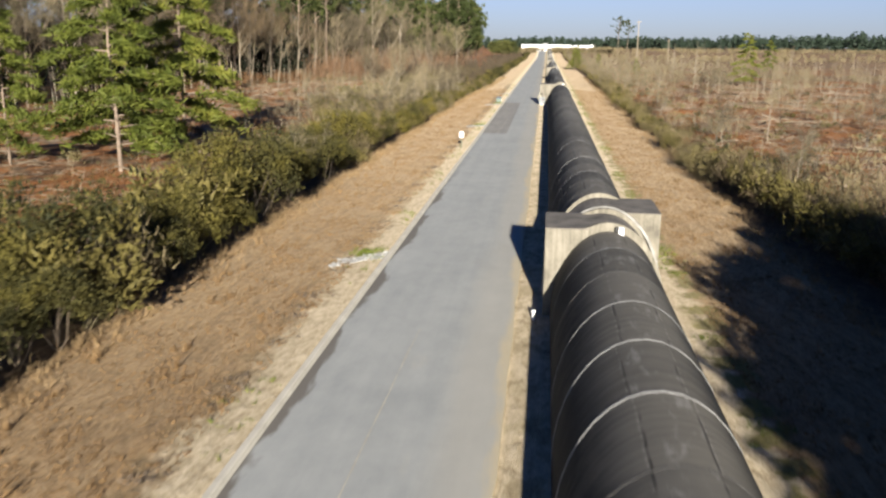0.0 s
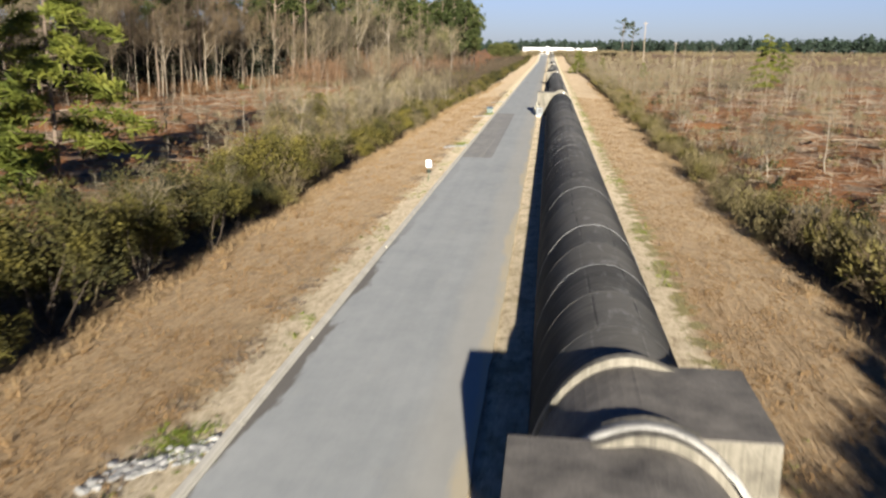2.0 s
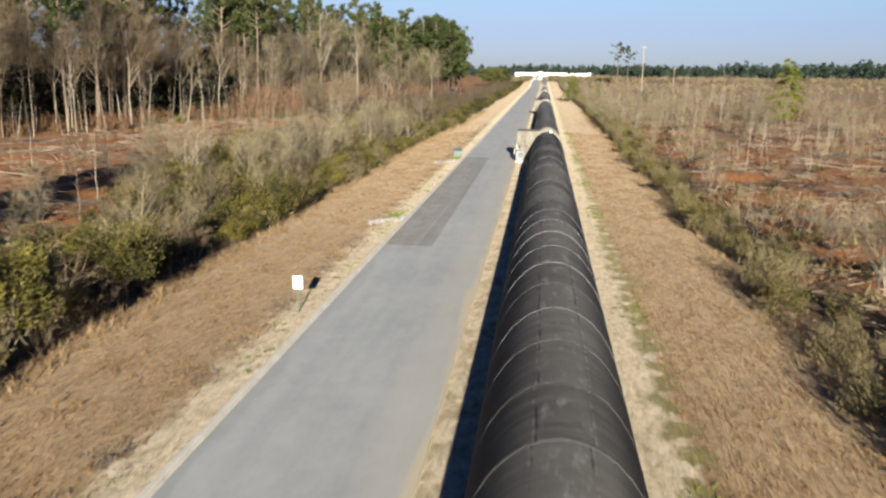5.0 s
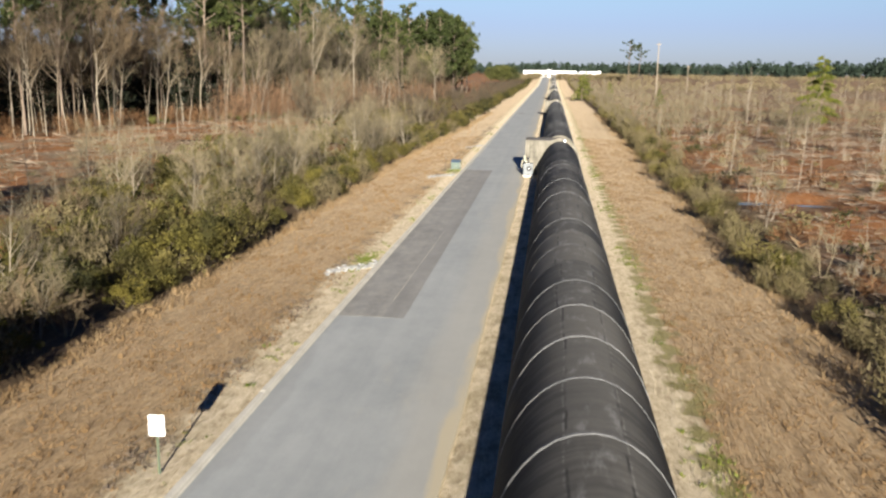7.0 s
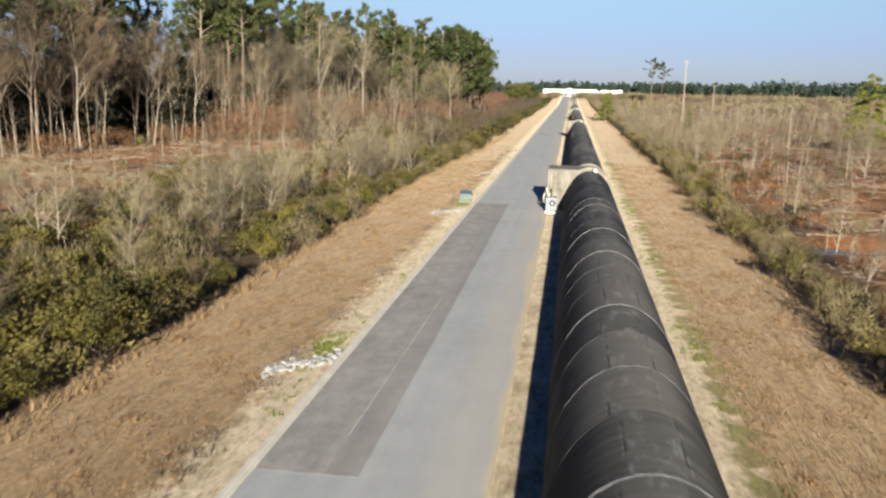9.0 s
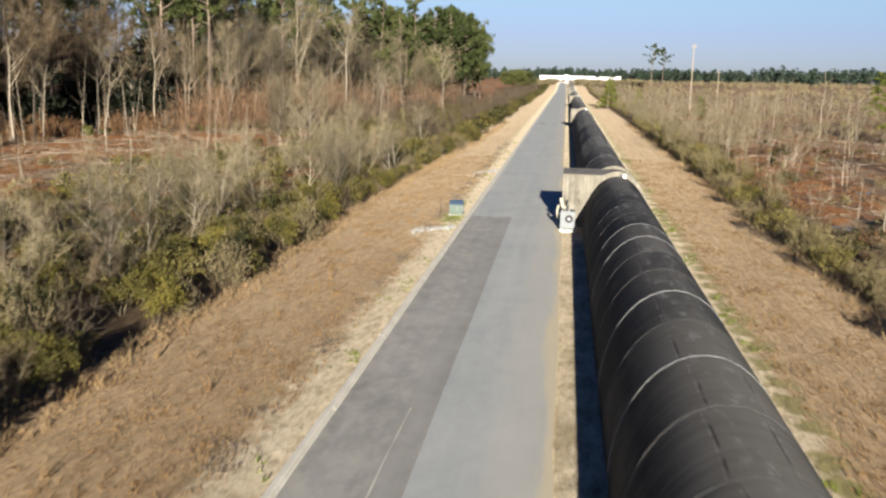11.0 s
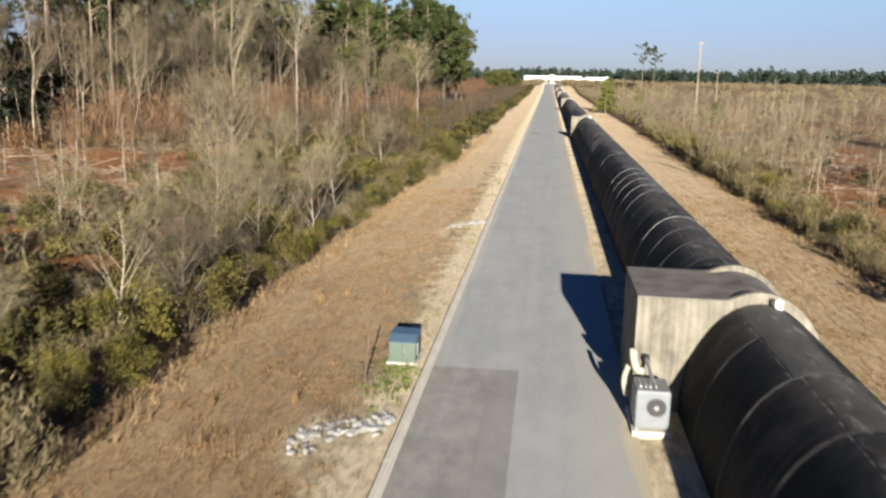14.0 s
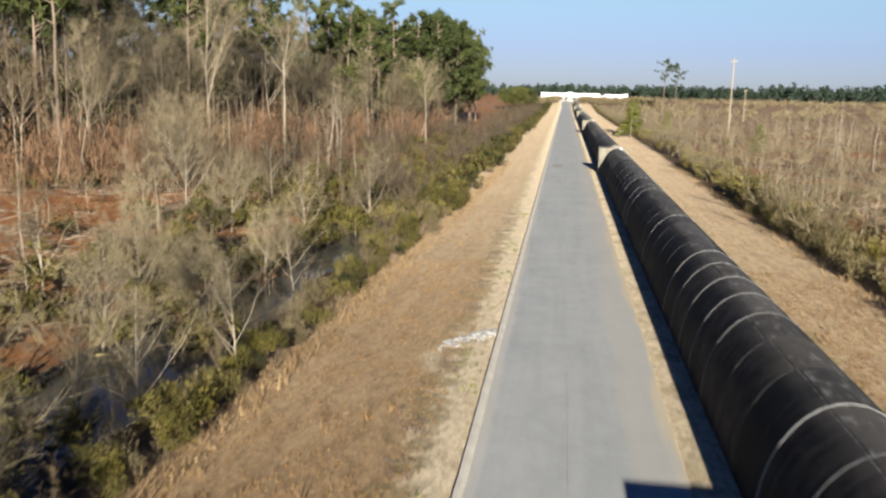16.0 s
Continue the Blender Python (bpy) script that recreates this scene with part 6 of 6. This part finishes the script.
# ---- dead stems, slash ----
def snag(seed, h):
    rg = np.random.default_rng(seed)
    b = Buf()
    t = np.linspace(0, 1, 7)
    p = np.stack([np.cumsum(rg.normal(0, 0.012 * h, 7)), np.cumsum(rg.normal(0, 0.012 * h, 7)), t * h - 0.2], -1)
    limb(b, p, (0.03 + 0.007 * h) * (1 - 0.75 * t), 5)
    for _ in range(9):
        f = 0.35 + 0.6 * rg.random()
        q = np.array([np.interp(f, t, p[:, i]) for i in range(3)])
        a = rg.random() * 6.28
        spikes(b, q[None], unit(np.array([[math.cos(a), math.sin(a), 0.9]])), np.array([h * (0.08 + 0.16 * rg.random())]), np.array([0.012 + 0.002 * h]))
    c = Buf()
    c.v, c.f3, c.m3, c.n = b.v[1:], [f - len(b.v[0]) for f in b.f3], b.m3, b.n - len(b.v[0])
    b.v, b.f3, b.m3, b.n = b.v[:1], [], [], len(b.v[0])
    return b, c


SNAGS = [kind_of_plant("dead_stem", snag(400 + k, 6.0), (M_PALESTEM, M_GREYTWIG), "thin pale dead standing stem on cut-over ground", "dead tree", "dead stems on the cut ground") for k in range(5)]
for k in range(120):
    if k < 56:
        xx, yy = 15 + 60 * RNG.random() ** 1.3, 30 + 180 * RNG.random()
        s = 0.35 + 0.6 * RNG.random()
    elif k < 84:
        xx, yy = 18 + 75 * RNG.random() ** 1.2, 200 + 220 * RNG.random()
        s = 0.8 + 1.0 * RNG.random()
    else:
        yy = 60 + 150 * RNG.random()
        xx = -24 - 28 * RNG.random()
        s = 0.35 + 0.6 * RNG.random()
    plant(SNAGS[k % 5], xx, yy, s)
for xx, yy, s, tall in ((-47.8, 211.5, 1.6, 1.5), (-53.5, 231.7, 1.7, 1.3), (-46.8, 197.2, 0.9, 1.0), (-44.0, 205.0, 1.1, 1.1), (-41.0, 214.0, 1.2, 1.2)):
    plant(SNAGS[int(yy) % 5], xx, yy, s, None, tall)


def slash():
    """Felled sticks and branches strewn over the cut ground, much of it in low heaps."""
    rg = np.random.default_rng(21)
    b = Buf()
    m = 26000
    x = np.where(rg.random(m) < 0.6, 13.5 + 58 * rg.random(m) ** 1.3, -23 - 40 * rg.random(m) ** 0.9)
    y = 20 + 192 * rg.random(m)
    heaps = 260
    heap = np.stack([np.where(rg.random(heaps) < 0.62, 15.5 + 52 * rg.random(heaps) ** 1.2, -26 - 34 * rg.random(heaps)), 22 + 188 * rg.random(heaps)], -1)
    piled = rg.random(m) < 0.5
    at = heap[rg.integers(0, heaps, m)]
    x = np.where(piled, at[:, 0] + rg.normal(0, 1.9, m), x)
    y = np.where(piled, at[:, 1] + rg.normal(0, 0.9, m), y)
    a = rg.normal(0.3, 0.9, m)
    ln = 0.3 + 1.5 * rg.random(m) ** 3
    ln = np.where(rg.random(m) < 0.014, 2.5 + 3.5 * rg.random(m), ln)
    d = unit(np.stack([np.cos(a), np.sin(a), rg.normal(0, 0.12, m)], -1))
    on = dry(x, y) & ((x < -20) | (x > 13))
    x, y, ln, d, m = x[on], y[on], ln[on], d[on], int(on.sum())
    z = ground_z(x, y) + 0.05 + 0.10 * rg.random(m) + 0.35 * piled[on] * rg.random(m)
    spikes(b, np.stack([x, y, z], -1) - d * (ln / 2)[:, None], d, ln, 0.012 + 0.017 * ln * (0.5 + rg.random(m)))
    tagged(new("slash", b.mesh("slash", [M_SLASH])), "felled sticks and branches strewn over red-brown cut ground", "slash", kind="stuff")


slash()


# ---- grass ----
def tufts(name, label, mat, x, y, h, blades, seed, lean=0.5, width=0.012):
    rg = np.random.default_rng(seed)
    x, y, h = (np.repeat(v, blades) for v in (x, y, h))
    m = len(x)
    x, y = x + rg.normal(0, 0.05, m), y + rg.normal(0, 0.05, m)
    base = np.stack([x, y, ground_z(x, y) - 0.01], -1)
    way = unit(np.concatenate([rg.normal(0, lean, (m, 2)), np.ones((m, 1))], 1))
    side = unit(np.cross(way, rg.normal(0, 1, (m, 3)))) * (width * (0.7 + 0.8 * rg.random(m)))[:, None]
    tip = base + way * (h * (0.6 + 0.7 * rg.random(m)))[:, None]
    b = Buf()
    k = np.arange(m)[:, None] * 3
    b.add(np.stack([base - side, base + side, tip], 1).reshape(-1, 3), k + [0, 1, 2])
    tagged(new(name, b.mesh(name, [mat])), label, "grass", kind="stuff")


rg = np.random.default_rng(31)
m = 80000
side = rg.random(m) < 0.56
gx = np.where(side, -14.0 + 6.7 * rg.random(m), 5.6 + 5.6 * rg.random(m))
gy = 2 + 168 * rg.random(m) ** 1.1
clump = 0.5 + 0.5 * waves(gx * 3.1, gy * 2.6)
on = rg.random(m) < 0.45 + 0.55 * sm(clump, 0.35, 0.7)
gx, gy, clump = gx[on], gy[on], clump[on]
tufts("dry_grass", "short mown tan dry grass of the verges", M_DRYGRASS, gx, gy, 0.05 + 0.16 * rg.random(len(gx)) ** 1.5 * clump, 3, 1, 0.7, 0.016)
m = 6500
side = rg.random(m) < 0.62
gy = 5 + 235 * rg.random(m)
gx = np.where(side, np.array([verge_edge(v) for v in gy]) + 0.1 + rg.normal(0, 0.45, m), 10.9 + rg.normal(0, 0.5, m))
tufts("tall_dry_grass", "tall rusty dry grass fringe below the bushes", M_RUSTGRASS, gx, gy, 0.14 + 0.5 * rg.random(m) ** 3, 5, 2, 0.4, 0.012)
m = 3200
gx = np.where(np.arange(m) < 2300, rg.normal(5.35, 0.32, m), -6.5 - np.abs(rg.normal(0, 0.5, m)))
gy = 5 + 184 * rg.random(m)
on = waves(gx * 0.8, gy * 1.4) > 0.22
tufts("green_weeds", "sparse green weeds in the sand beside the tube and kerb", M_GREEN, gx[on], gy[on], 0.06 + 0.12 * rg.random(on.sum()), 6, 3, 0.7, 0.016)
m = 5200
gx, gy = -7.8 + rg.normal(0, 0.28, m), 5 + 184 * rg.random(m)
on = waves(gx * 0.9 + 3, gy * 4.1) > 0.12
tufts("grey_weeds", "dark grey-brown dead weeds along the sand by the kerb", M_DARKBARK, gx[on], gy[on], 0.05 + 0.11 * rg.random(on.sum()), 6, 5, 0.9, 0.020)
m = 360
gx = np.concatenate([rg.normal(-7.2, 0.35, m // 3), rg.normal(-7.0, 0.3, m // 3), rg.normal(-7.0, 0.35, m // 3)])
gy = np.concatenate([rg.normal(33.0, 0.45, m // 3), rg.normal(92.8, 0.8, m // 3), rg.normal(129.5, 1.0, m // 3)])
tufts("green_weeds", "bright green weeds round the stone aprons", M_GREEN, gx, gy, 0.06 + 0.12 * rg.random(m), 5, 4, 0.8, 0.02)
m = 130
gy = 5 + 180 * rg.random(m)
gx = -13.4 + 4.6 * rg.random(m) ** 1.8
tufts("tall_dry_grass", "scattered tall tan grass tufts on the mown verge", M_DRYGRASS, gx, gy, 0.22 + 0.32 * rg.random(m) ** 2, 16, 6, 0.32, 0.012)
